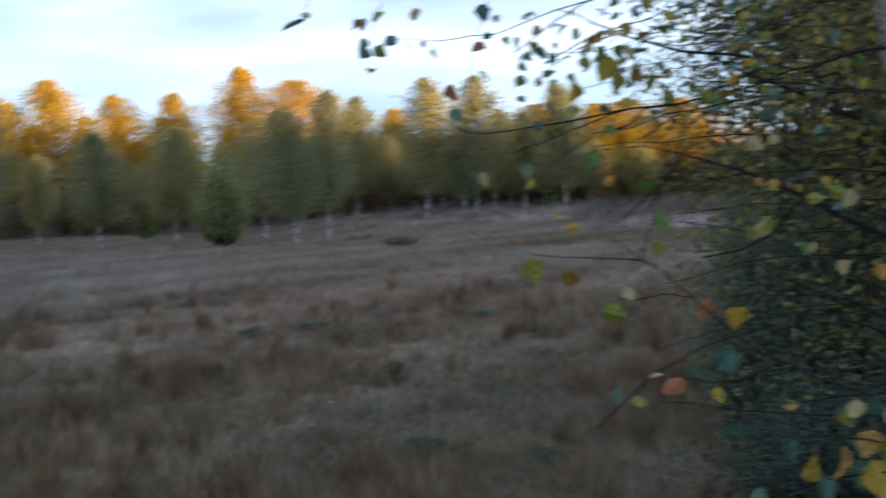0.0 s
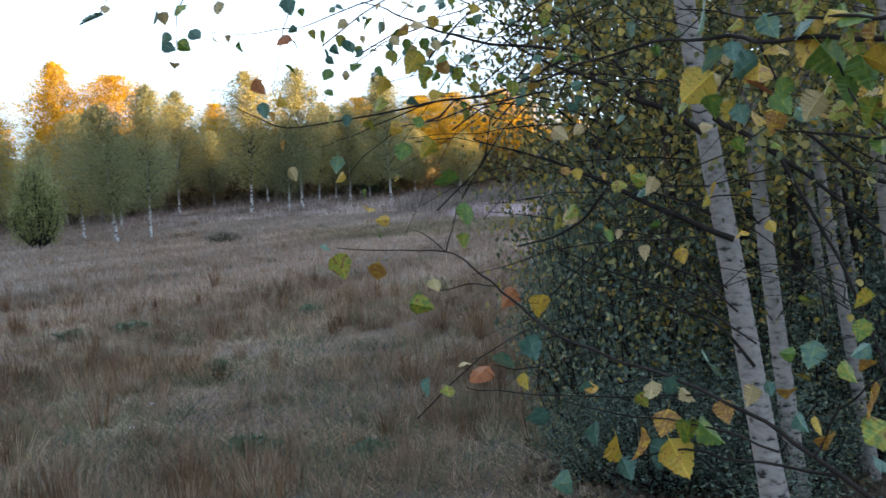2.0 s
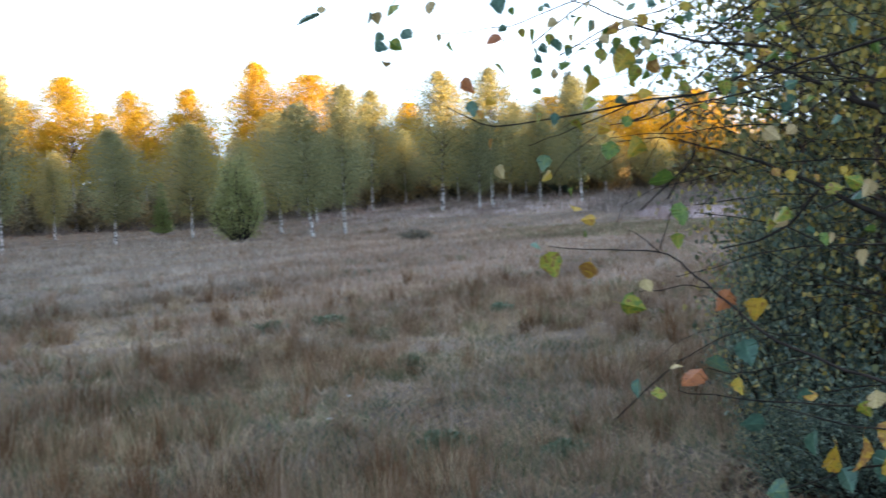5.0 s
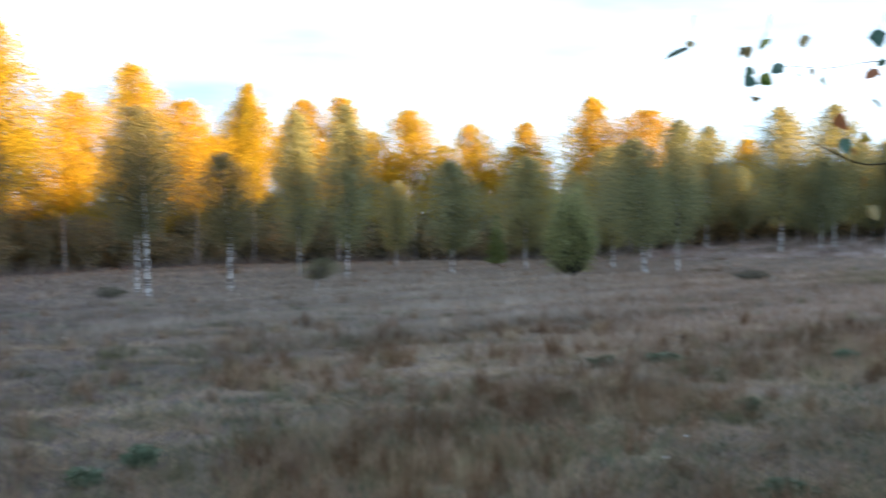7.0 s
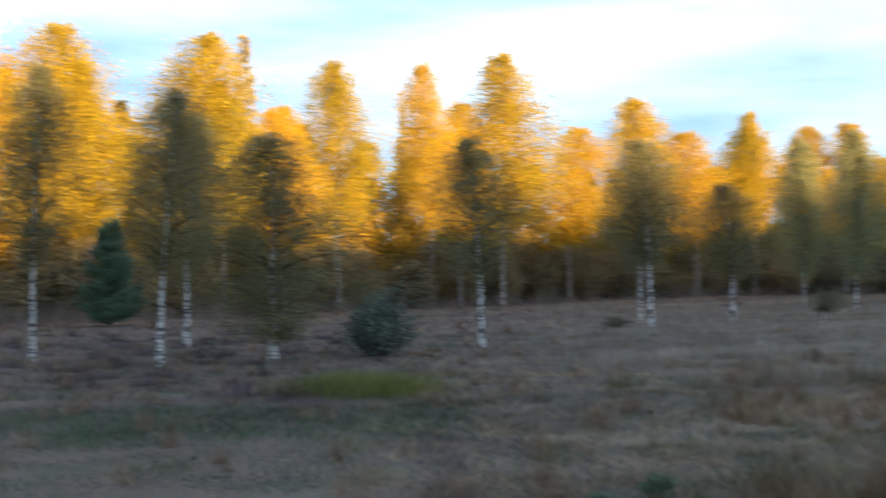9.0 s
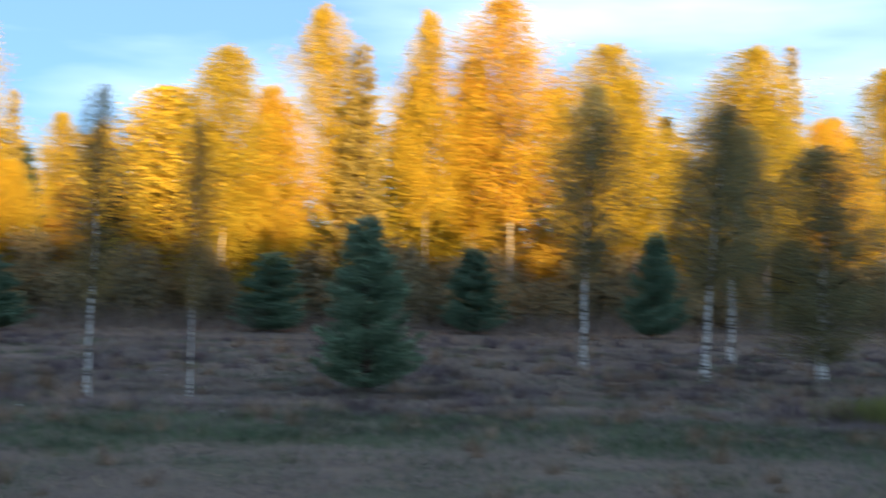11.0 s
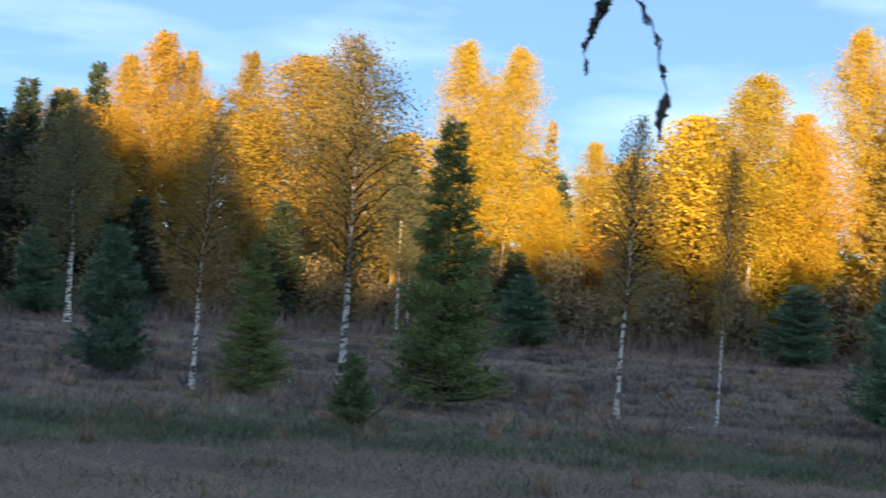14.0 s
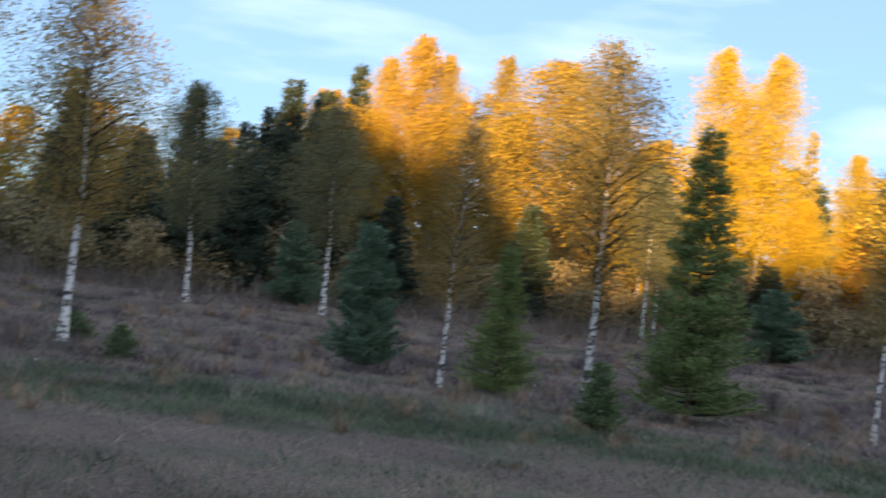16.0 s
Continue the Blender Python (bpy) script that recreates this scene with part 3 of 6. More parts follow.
def white_flowers():
    """A few late yarrow heads on thin stalks in the grass."""
    rng = np.random.default_rng(71)
    x, y, r, az = polar(rng, 22, 62, 116, 14.5, 26)
    x, y, r = np.append(x, [-0.62, -0.75]), np.append(y, [9.2, 9.05]), np.append(r, [9.2, 9.1])
    h = rng.uniform(0.16, 0.36, len(x))
    stalks = blades(rng, x, y, h, 0.003 + 0.0003 * r, np.zeros(len(x)))
    i = np.repeat(np.arange(len(x)), 9)
    c = np.stack([x[i], y[i], ground_z(x[i], y[i]) + h[i] - 0.02], 1) + rng.normal(size=(len(i), 3)) * np.array([0.011, 0.011, 0.003])
    flowers = tagged(new("white_flowers"), "scattered small white flower heads in the grass", "flowers", "", "stuff")
    part("stalks", mesh_of("stalks", *stalks, OLIVE), flowers)
    part("heads", mesh_of("heads", *leaves(rng, c, 0.013, 0.012, 0.0), YARROW), flowers)


YARROW = leaf_material("white_petals", [(0.0, (0.55, 0.54, 0.50)), (1.0, (0.80, 0.79, 0.76))], 0.2, 0.6)
white_flowers()

# ---- trees ----
def wood_parts(tree, stem, limbs, bark, limb_bark):
    """The trunk, and the fine branchwork that grows from it."""
    part("trunk", mesh_of("trunk", *stem, bark, True), tree)
    tagged(part("branchwork", mesh_of("branchwork", *limbs, limb_bark, True), tree), kind="stuff")


def broadleaf(name, label, category, group, seed, h, w, start, n_limb, n_leaf, leaf_len, leaf_mat, bark, r0, rise=0.9, hang=0.6, bare=0.0, stems=1, top=0.5, shape=leaves, low_twigs=0):
    """A birch-like tree: trunk, limbs that rise and then droop, and leaves in loose tresses."""
    rng = np.random.default_rng(seed)
    tree = tagged(new(name), label, category, group)
    trunk, limbs, cen = [], [], []
    for s in range(stems):
        off = np.array([rng.normal() * 0.12, rng.normal() * 0.12, 0]) * (stems > 1)
        spread = np.array([rng.normal(), rng.normal(), 0]) * 0.06 * h * (stems > 1)
        k = np.linspace(0, 1, 12)
        wob = np.cumsum(rng.normal(size=(12, 2)) * 0.006 * h, 0) * k[:, None]
        tp = np.stack([wob[:, 0], wob[:, 1], k * h * (1 - 0.12 * s)], 1) + off + spread * k[:, None]
        trunk.append(tube(tp, r0 * (1 - k * 0.9) * (1 + 0.5 * np.exp(-k * 40)), 8))
        for i in range(n_limb // stems):
            u = start + (0.985 - start) * (i + rng.uniform(0, 1)) / (n_limb // stems)
            f = (u - start) / (1 - start)
            prof = (0.35 + 0.65 * min(1, f / 0.3)) * (1 - f ** (1.0 / max(top, 0.05) * 1.2)) ** 0.8 + 0.06
            ln = 0.5 * w * prof * rng.uniform(0.75, 1.2)
            a = i * 2.39996 + rng.uniform(-0.5, 0.5)
            o = np.array([math.cos(a), math.sin(a), 0])
            base = np.array([np.interp(u, k, tp[:, c]) for c in range(3)])
            q = np.linspace(0, 1, 6)[:, None]
            path = base + o * ln * q + np.array([0, 0, 1]) * ln * (rise * 1.5 * q - rise * 0.95 * q ** 2)
            path[1:] += rng.normal(size=(5, 3)) * 0.035 * ln
            rad = r0 * (0.32 * (1 - f) + 0.08)
            limbs.append(tube(path, rad * np.linspace(1, 0.15, 6), 3))
            if rng.uniform() < bare:
                continue
            m = int(n_leaf / n_limb * (0.35 + prof) * rng.uniform(0.7, 1.3))
            g = rng.uniform(0.15, 1.08, m)
            pts = np.stack([np.interp(g, q[:, 0], path[:, c]) for c in range(3)], 1)
            tress = rng.integers(0, 7, m)
            toff = rng.normal(size=(7, 3)) * 0.23 * ln
            drop = rng.uniform(0, 1, m) ** 1.4 * (0.10 * w + 0.25 * ln)
            pts += toff[tress] + rng.normal(size=(m, 3)) * (0.04 * ln + 0.013 * w)
            pts[:, 2] -= drop
            cen.append(pts)
    for i in range(low_twigs):
        u, a, ln = rng.uniform(0.08, start), rng.uniform(0, 2 * np.pi), rng.uniform(0.15, 0.42) * w * 0.5
        q = np.linspace(0, 1, 6)[:, None]
        path = np.array([np.interp(u, k, tp[:, c]) for c in range(3)]) + np.array([math.cos(a), math.sin(a), 0]) * ln * q + np.array([0, 0, 1]) * ln * (0.9 * q - 0.5 * q ** 2)
        path[1:] += rng.normal(size=(5, 3)) * 0.05 * ln
        limbs.append(tube(path, r0 * 0.16 * np.linspace(1, 0.2, 6), 3))
    wood_parts(tree, joined(trunk), joined(limbs), bark, DARK_WOOD)
    c = np.concatenate(cen)
    c = c[c[:, 2] > 0.12]
    part("crown", mesh_of("crown", *shape(rng, c, leaf_len, leaf_len * 0.75, hang), leaf_mat), tree)
    return tree


def conifer(name, label, category, group, seed, h, w, whorls, mat, needle, start=0.04, up=0.15, droop=0.25, power=0.85, r0=0.05, thick=1.0):
    """A spruce or pine: whorls of boughs with side twigs full of needles."""
    rng = np.random.default_rng(seed)
    tree = tagged(new(name), label, category, group)
    k = np.linspace(0, 1, 8)
    stem = tube(np.stack([0 * k, 0 * k, k * h], 1), r0 * (1.02 - k), 7)
    limbs, bits = [], []
    for i in range(whorls):
        for j in range(9):
            u = max(start, start + (0.975 - start) * (i + rng.uniform(-0.7, 0.7)) / whorls)
            ln0 = 0.5 * w * (1 - u) ** power + 0.03 * w
            a = rng.uniform(0, 2 * np.pi)
            ln = ln0 * rng.uniform(0.55, 1.2)
            o, s = np.array([math.cos(a), math.sin(a), 0]), np.array([-math.sin(a), math.cos(a), 0])
            q = np.linspace(0, 1, 5)
            path = np.array([0, 0, u * h]) + o * (ln * q)[:, None] + np.array([0, 0, 1]) * (ln * (up * q * 2 - droop * np.sin(q * 2.6)))[:, None]
            limbs.append(tube(path, r0 * 0.22 * np.linspace(1, 0.2, 5) * (1.1 - u), 4))
            n = max(4, int(thick * 22 * ln / (0.5 * w)))
            g = np.repeat(rng.uniform(0.12, 1.0, n), 4)
            m = len(g)
            p = np.stack([np.interp(g, q, path[:, c]) for c in range(3)], 1)
            sg = np.repeat(rng.choice([-1, 1], n), 4)[:, None]
            reach = ln * 0.34 * (1.1 - g) + 0.04 * w
            t = rng.uniform(0, 1, m) * reach
            d = unit(o * 0.75 + s * sg * 0.8 + np.array([0, 0, up * 1.5 - 0.1]))
            p = p + d * t[:, None] + rng.normal(size=(m, 3)) * 0.012 * w
            bits.append((p, unit(d + rng.normal(size=(m, 3)) * 0.55 + np.array([0, 0, up]))))
    wood_parts(tree, stem, joined(limbs), PINE_BARK, DARK_WOOD)
    p = np.concatenate([b[0] for b in bits])
    axis = np.concatenate([b[1] for b in bits])
    n = len(p)
    side = unit(np.cross(axis, rng.normal(size=(n, 3))))
    ln, wd = needle * rng.uniform(0.6, 1.4, (n, 1)), needle * 0.26
    v = np.stack([p - side * wd * 0.5, p + axis * ln * 0.5 + side * wd * 0.3 * -1, p + axis * ln, p + axis * ln * 0.5 + side * wd], 1).reshape(-1, 3)
    part("crown", mesh_of("crown", v, np.arange(4 * n).reshape(-1, 4), mat), tree)
    return tree


def bush(name, label, category, group, seed, h, w, n_stem, n_leaf, leaf_len, mat, slim=0.8):
    rng = np.random.default_rng(seed)
    thing = tagged(new(name), label, category, group)
    stems, cen = [], []
    for i in range(n_stem):
        a, f = rng.uniform(0, 2 * np.pi), rng.uniform(0.05, 1) ** 0.6
        tip = np.array([math.cos(a) * f * w * 0.42, math.sin(a) * f * w * 0.42, h * math.sqrt(max(0.05, 1 - (f * 0.92) ** 2)) * rng.uniform(0.7, 1.0)])
        q = np.linspace(0, 1, 6)[:, None]
        path = np.array([rng.normal() * 0.05, rng.normal() * 0.05, 0]) + tip * np.concatenate([q ** slim, q ** slim, q ** 0.9], 1)
        path[1:] += rng.normal(size=(5, 3)) * 0.02 * w
        stems.append(tube(path, 0.012 * h ** 0.5 * np.linspace(1, 0.2, 6), 4))
        m = int(n_leaf / n_stem)
        g = rng.uniform(0.12, 1.05, m) ** 0.8
        pts = np.stack([np.interp(g, q[:, 0], path[:, c]) for c in range(3)], 1)
        pts += rng.normal(size=(m, 3)) * 0.075 * np.array([w, w, h * 0.7])
        cen.append(pts)
    part("stem", mesh_of("stem", *joined(stems), DARK_WOOD, True), thing)
    c = np.concatenate(cen)
    c = c[c[:, 2] > 0.02]
    part("foliage", mesh_of("foliage", *leaves(rng, c, leaf_len, leaf_len * 0.6, 0.1), mat), thing)
    return thing


PICK = random.Random(11)


def young_birch(az, r, h, w, lean=0.0):
    v = PICK.randrange(3)
    if r > 60:
        build = lambda: broadleaf("field_birch", "slender birch with grey green leaves before the wood", "tree", "birches before the wood", 30 + v, 7.5, 3.0,
                                  0.20, 110, 17500, 0.08, FIELD_LEAF, BARK, 0.06, 1.1, 0.9, 0.03, 1, 0.75)
        return stand(("db", v), build, az, r, h, w * (1.55 if w < 2.5 else 1.2), lean, (7.5, 3.0))
    full, grey, rich = w > 2.2 and r < 35, az < 60 or r > 35, w > 1.8
    label = "broad young birch in full grey green leaf" if full else "young birch with dull olive leaves in the meadow" if grey else "young birch with white trunk and thin autumn leaves"
    build = lambda: broadleaf("young_birch", label, "tree", "young birches in the meadow", 20 + v, 6.0, 2.0, 0.09 if full else 0.33, 80, 34000 if full else 25000 if grey else 22000 if rich else 13500, 0.036,
                              GREY_LEAF if grey else YOUNG_LEAF, BARK, 0.052, 1.0, 0.9, 0.04 if full or rich else 0.12, 1, 0.7, leaves, 0 if full else 14)
    return stand(("yb", v, full, grey, rich), build, az, r, h, w * (1.3 if full or not grey else 1.7), lean, (6.0, 2.0))


def forest_birch(az, r, h, w, lean=0.0):
    v = PICK.randrange(3)
    brown = az > 87
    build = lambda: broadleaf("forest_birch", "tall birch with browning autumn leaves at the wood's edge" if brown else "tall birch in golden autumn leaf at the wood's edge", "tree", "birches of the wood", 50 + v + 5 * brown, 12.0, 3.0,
                              0.32, 130, 36000, 0.064, BROWN_LEAF if brown else FOREST_LEAF, SHADED_BARK, 0.045, 1.25, 0.9, 0.08, 1, (0.6, 0.8, 1.0)[v])
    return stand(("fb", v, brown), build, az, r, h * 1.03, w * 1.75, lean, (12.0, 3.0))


def aspen(az, r, h, w, lean=0.0):
    build = lambda: broadleaf("aspen", "aspen with bright yellow leaves at the wood's edge", "tree", "aspens of the wood", 71, 9.0, 3.0, 0.2, 120, 15000, 0.10, ASPEN_LEAF, PINE_BARK, 0.09, 0.9, 0.5, 0.0, 1, 0.6)
    return stand("asp", build, az, r, h, w * 1.5, lean, (9.0, 3.0))


def young_spruce(az, r, h, w, lean=0.0):
    v = PICK.randrange(2)
    build = lambda: conifer("young_spruce", "young green spruce growing in the meadow grass", "tree", "young spruces in the meadow", 81 + v, 3.5, 1.4, 40, SPRUCE_NEEDLE, 0.055, 0.03, 0.16, 0.10, 0.9, 0.04, 1.9)
    return stand(("ys", v), build, az, r, h, w * 1.1, lean, (3.5, 1.4))


def spruce_sapling(az, r, h, w, lean=0.0):
    build = lambda: conifer("spruce_sapling", "knee-high spruce sapling in the grass", "tree", "saplings in the meadow", 85, 0.9, 0.6, 14, SAPLING_NEEDLE, 0.05, 0.05, 0.3, 0.1, 0.8, 0.015)
    return stand("sap", build, az, r, h, w * 1.1, lean, (0.9, 0.6))


def young_pine(az, r, h, w, lean=0.0):
    build = lambda: conifer("young_pine", "young bluish green pine standing in the meadow", "tree", "young pines in the meadow", 87, 2.7, 1.6, 17, PINE_NEEDLE, 0.085, 0.03, 0.26, 0.10, 0.7, 0.045, 2.8)
    return stand("yp", build, az, r, h, w * 0.88, lean, (2.7, 1.6))


def forest_spruce(az, r, h, w, lean=0.0):
    build = lambda: conifer("forest_spruce", "slim conifer with brownish gold needles in the wood", "tree", "conifers of the wood", 91, 12.0, 3.0, 36, LARCH_NEEDLE, 0.20, 0.05, 0.2, 0.2, 0.85, 0.1)
    return stand("fs", build, az, r, h, w * 1.1, lean, (12.0, 3.0))


def forest_pine(az, r, h, w, lean=0.0):
    build = lambda: conifer("forest_pine", "dark green pine at the edge of the wood", "tree", "conifers of the wood", 93, 9.0, 3.4, 34, DARK_PINE, 0.20, 0.03, 0.16, 0.16, 1.05, 0.11, 1.9)
    return stand("fp", build, az, r, h, w * 1.25, lean, (9.0, 3.4))


def weed_clump(az, r, h, w, lean=0.0):
    build = lambda: bush("weed_clump", "low bluish green leafy weed among the straw", "weed", "weeds in the meadow", 101, 0.16, 0.4, 14, 420, 0.055, WEED_LEAF)
    return stand("wc", build, az, r, h + 0.09, w * 1.2, lean, (0.16, 0.4))


def willow_shrub(az, r, h, w, lean=0.0):
    build = lambda: bush("willow_shrub", "low rounded willow shrub with grey green leaves", "shrub", "shrubs in the meadow", 95, 1.6, 1.8, 46, 4200, 0.085, WILLOW_LEAF, 0.4)
    return stand("ws", build, az, r, h, w, lean, (1.6, 1.8))


def low_shrub(az, r, h, w, lean=0.0):
    build = lambda: bush("low_shrub", "flat dark shrub in the dry grass", "shrub", "shrubs in the meadow", 97, 0.6, 1.8, 46, 1100, 0.075, BRUSH_LEAF)
    return stand("ls", build, az, r, h, w, lean, (0.6, 1.8))


def round_bush(az, r, h, w, lean=0.0):
    build = lambda: bush("round_bush", "dense upright bush with green leaves down to the grass", "shrub", "shrubs in the meadow", 99, 4.4, 2.4, 80, 11000, 0.095, BUSH_LEAF, 0.4)
    return stand("rb", build, az, r, h * 1.05, w * 1.3, lean, (4.4, 2.4))

# trees that stand free in the meadow: bearing, distance, height, crown width, lean
young_birch(110.79, 20.9, 5.66, 2.18, 0.04)
young_birch(105.56, 40.4, 6.87, 1.98, -0.17)
young_birch(99.57, 42.4, 6.90, 2.08, -0.38)
spruce_sapling(108.48, 18.9, 0.53, 0.49, 0.01)
spruce_sapling(110.26, 21.7, 0.49, 0.66, -0.04)
young_pine(97.90, 21.7, 2.48, 1.42, -0.20)
young_birch(94.57, 19.9, 4.08, 1.17, 0.06)
young_spruce(92.13, 19.9, 2.38, 1.08, -0.02)
young_birch(88.16, 20.2, 5.73, 1.89, 0.00)
spruce_sapling(87.82, 16.0, 0.91, 0.59, -0.00)
young_spruce(83.84, 19.2, 4.45, 1.59, -0.10)
young_birch(76.07, 19.6, 4.60, 1.03, -0.00)
young_birch(71.77, 19.7, 4.23, 0.62, 0.03)
young_pine(63.98, 20.9, 2.88, 1.79, -0.28)
young_birch(54.26, 26.9, 6.08, 1.30, -0.18)
young_birch(49.02, 25.7, 5.50, 1.47, 0.19)
young_birch(47.76, 33.1, 6.02, 1.60, 0.18)
young_birch(44.12, 26.8, 4.85, 2.75, 0.07)
willow_shrub(39.29, 28.2, 1.65, 1.80, -0.01)
young_birch(34.74, 31.8, 5.26, 1.76, -0.04)
young_birch(27.12, 45.0, 6.68, 2.09, -0.30)
young_birch(27.58, 46.9, 6.18, 1.66, -0.28)
young_birch(23.56, 49.3, 5.27, 2.07, -0.11)
young_birch(20.49, 70.7, 9.17, 2.06, -0.20)
young_birch(18.36, 66.8, 9.04, 2.24, -0.10)
young_birch(19.77, 49.7, 1.25, 1.21, 0.01)
low_shrub(28.73, 44.2, 0.47, 1.37, 0.01)
young_birch(13.67, 75.0, 6.57, 3.65, 0.24)
young_spruce(11.63, 90.0, 3.73, 1.43, 0.04)
young_birch(10.37, 80.0, 7.14, 3.89, -0.10)
round_bush(8.38, 65.7, 4.42, 2.44, 0.11)
young_birch(5.11, 70.0, 7.34, 3.87, -0.85)
young_birch(3.67, 72.0, 8.48, 3.03, 0.02)
young_birch(6.48, 78.0, 7.43, 3.45, -0.20)
low_shrub(0.49, 55.8, 0.54, 2.10, 0.03)
young_birch(-0.76, 92.0, 10.10, 4.56, -0.19)
young_birch(-2.41, 92.0, 6.55, 2.85, 0.16)
young_birch(-2.99, 94.0, 10.23, 4.57, -0.09)
young_birch(-6.97, 95.0, 9.40, 3.99, -0.28)
forest_pine(-6.55, 107.0, 10.60, 2.40)
young_birch(2.39, 100.0, 9.42, 3.98, 0.07)
young_birch(3.69, 98.0, 7.02, 3.47, 0.30)
young_birch(0.87, 104.0, 6.17, 3.22, 0.30)
young_birch(-1.50, 104.0, 6.11, 3.22, -0.02)
young_birch(4.89, 90.0, 6.41, 3.18, 0.40)
young_birch(-4.51, 104.0, 5.13, 2.53, 0.27)
young_birch(-6.02, 104.0, 5.21, 2.76, 0.38)
young_birch(-8.04, 104.0, 5.46, 3.22, 0.62)
young_birch(-10.07, 104.0, 4.81, 3.22, 0.36)
young_birch(8.10, 88.0, 6.40, 2.72, 0.08)
young_birch(16.19, 88.0, 5.91, 2.72, 0.07)
young_birch(85.35, 51.0, 7.20, 1.50, -0.15)
young_birch(84.85, 52.5, 7.00, 1.30, -0.10)
young_birch(-5.14, 98.0, 7.44, 3.25, 0.27)
young_birch(-3.75, 100.0, 7.79, 3.10, 0.95)
young_pine(67.82, 48.2, 3.03, 3.30, -0.05)
young_pine(58.80, 50.2, 3.40, 2.80, -0.12)
young_pine(50.94, 50.1, 4.17, 2.54, 0.06)
young_pine(79.70, 46.3, 2.66, 3.00, -0.16)
young_pine(100.78, 48.4, 3.18, 2.55, -0.37)
weed_clump(-0.46, 8.4, 0.09, 0.28, 0.01)
weed_clump(-5.66, 8.0, 0.08, 0.21, 0.00)
weed_clump(-3.16, 18.4, 0.11, 0.33, 0.01)
weed_clump(4.47, 17.7, 0.11, 0.47, 0.01)
weed_clump(7.08, 17.3, 0.10, 0.34, 0.01)
weed_clump(1.03, 12.6, 0.11, 0.22, 0.01)
weed_clump(-0.01, 8.4, 0.09, 0.22, 0.00)
weed_clump(27.86, 9.9, 0.13, 0.26, 0.00)
weed_clump(30.38, 9.3, 0.08, 0.25, 0.00)
# the edge of the wood behind the meadow
forest_pine(105.98, 54.4, 8.6, 2.6)
forest_pine(101.83, 55.4, 9.7, 2.9)
forest_pine(103.62, 53.4, 7.3, 2.6)
forest_pine(98.94, 60.4, 11.5, 2.9)
forest_pine(100.35, 57.5, 9.6, 3.2)
forest_pine(90.70, 54.5, 5.4, 2.7)
forest_pine(96.90, 53.5, 5.0, 2.6)
forest_pine(80.20, 55.0, 3.9, 2.6)
forest_pine(78.40, 62.0, 8.2, 2.6)
forest_pine(74.60, 61.0, 6.6, 2.4)
forest_pine(102.60, 58.0, 8.6, 3.2)
forest_birch(96.53, 58.4, 12.20, 2.80)
forest_birch(97.95, 60.4, 11.40, 2.10)
forest_birch(95.17, 58.4, 11.50, 1.50)
forest_birch(92.61, 62.4, 12.50, 2.50)
forest_spruce(92.07, 59.0, 9.03, 2.02)
forest_birch(89.86, 58.5, 11.83, 4.88)
forest_birch(99.79, 59.0, 9.37, 3.37)
forest_birch(85.76, 58.8, 8.46, 2.29)
forest_birch(82.59, 58.3, 13.10, 2.30)
forest_birch(80.81, 58.3, 13.00, 2.20)
forest_spruce(78.92, 60.3, 10.50, 1.60)
forest_birch(77.17, 66.3, 9.90, 2.30)
forest_birch(78.88, 58.7, 6.83, 1.74)
forest_birch(75.41, 68.3, 9.60, 2.40)
forest_spruce(94.93, 59.0, 9.37, 2.09)
aspen(72.53, 59.2, 10.77, 4.79)
aspen(68.87, 58.6, 6.55, 2.60)
forest_birch(70.03, 57.2, 12.10, 3.20)
forest_birch(67.71, 58.2, 10.60, 2.60)
forest_birch(65.08, 60.2, 14.70, 2.50)
forest_spruce(64.01, 58.6, 13.15, 3.23)
forest_birch(61.03, 60.2, 14.60, 2.50)
forest_birch(58.87, 62.2, 12.80, 2.20)
forest_birch(57.28, 60.2, 15.10, 3.50)
forest_birch(53.95, 60.1, 13.20, 3.30)
forest_birch(51.76, 62.1, 11.70, 3.30)
forest_birch(47.61, 63.1, 13.40, 3.80)
forest_spruce(45.10, 66.1, 14.70, 2.4)
forest_birch(45.96, 62.1, 11.10, 3.00)
forest_birch(43.34, 66.1, 10.40, 2.30)
forest_birch(40.91, 72.1, 13.90, 3.30)
forest_birch(43.37, 70.1, 11.00, 2.30)
forest_spruce(38.03, 82.1, 13.30, 1.50)
forest_birch(36.75, 78.1, 14.60, 2.40)
forest_birch(35.46, 80.1, 12.70, 2.80)
forest_birch(33.57, 82.1, 15.80, 4.90)
forest_birch(30.55, 92.0, 12.40, 3.70)
forest_birch(27.37, 96.0, 14.80, 4.00)
forest_birch(24.97, 98.0, 12.10, 3.90)
forest_birch(23.33, 100.0, 12.60, 3.10)
forest_birch(22.44, 100.0, 13.70, 2.40)
forest_birch(20.32, 102.0, 12.70, 3.60)
forest_birch(18.70, 102.0, 12.80, 4.50)
forest_birch(17.31, 104.0, 10.20, 3.20)
forest_birch(15.26, 104.0, 12.00, 4.40)
forest_birch(12.27, 106.0, 11.00, 3.50)
forest_birch(10.44, 106.0, 11.00, 4.00)
forest_birch(7.15, 106.0, 12.81, 4.50)
forest_birch(5.68, 106.0, 11.56, 4.90)
forest_birch(2.46, 108.0, 8.40, 2.60)
forest_birch(0.81, 112.0, 8.50, 3.00)
forest_birch(0.35, 112.0, 7.22, 3.00)
forest_birch(-5.06, 108.0, 8.17, 3.80)
forest_birch(-6.55, 108.0, 7.57, 3.80)
forest_birch(-8.33, 110.0, 8.06, 4.40)
forest_birch(-10.35, 112.0, 8.25, 5.00)
forest_birch(-12.37, 112.0, 8.35, 5.00)

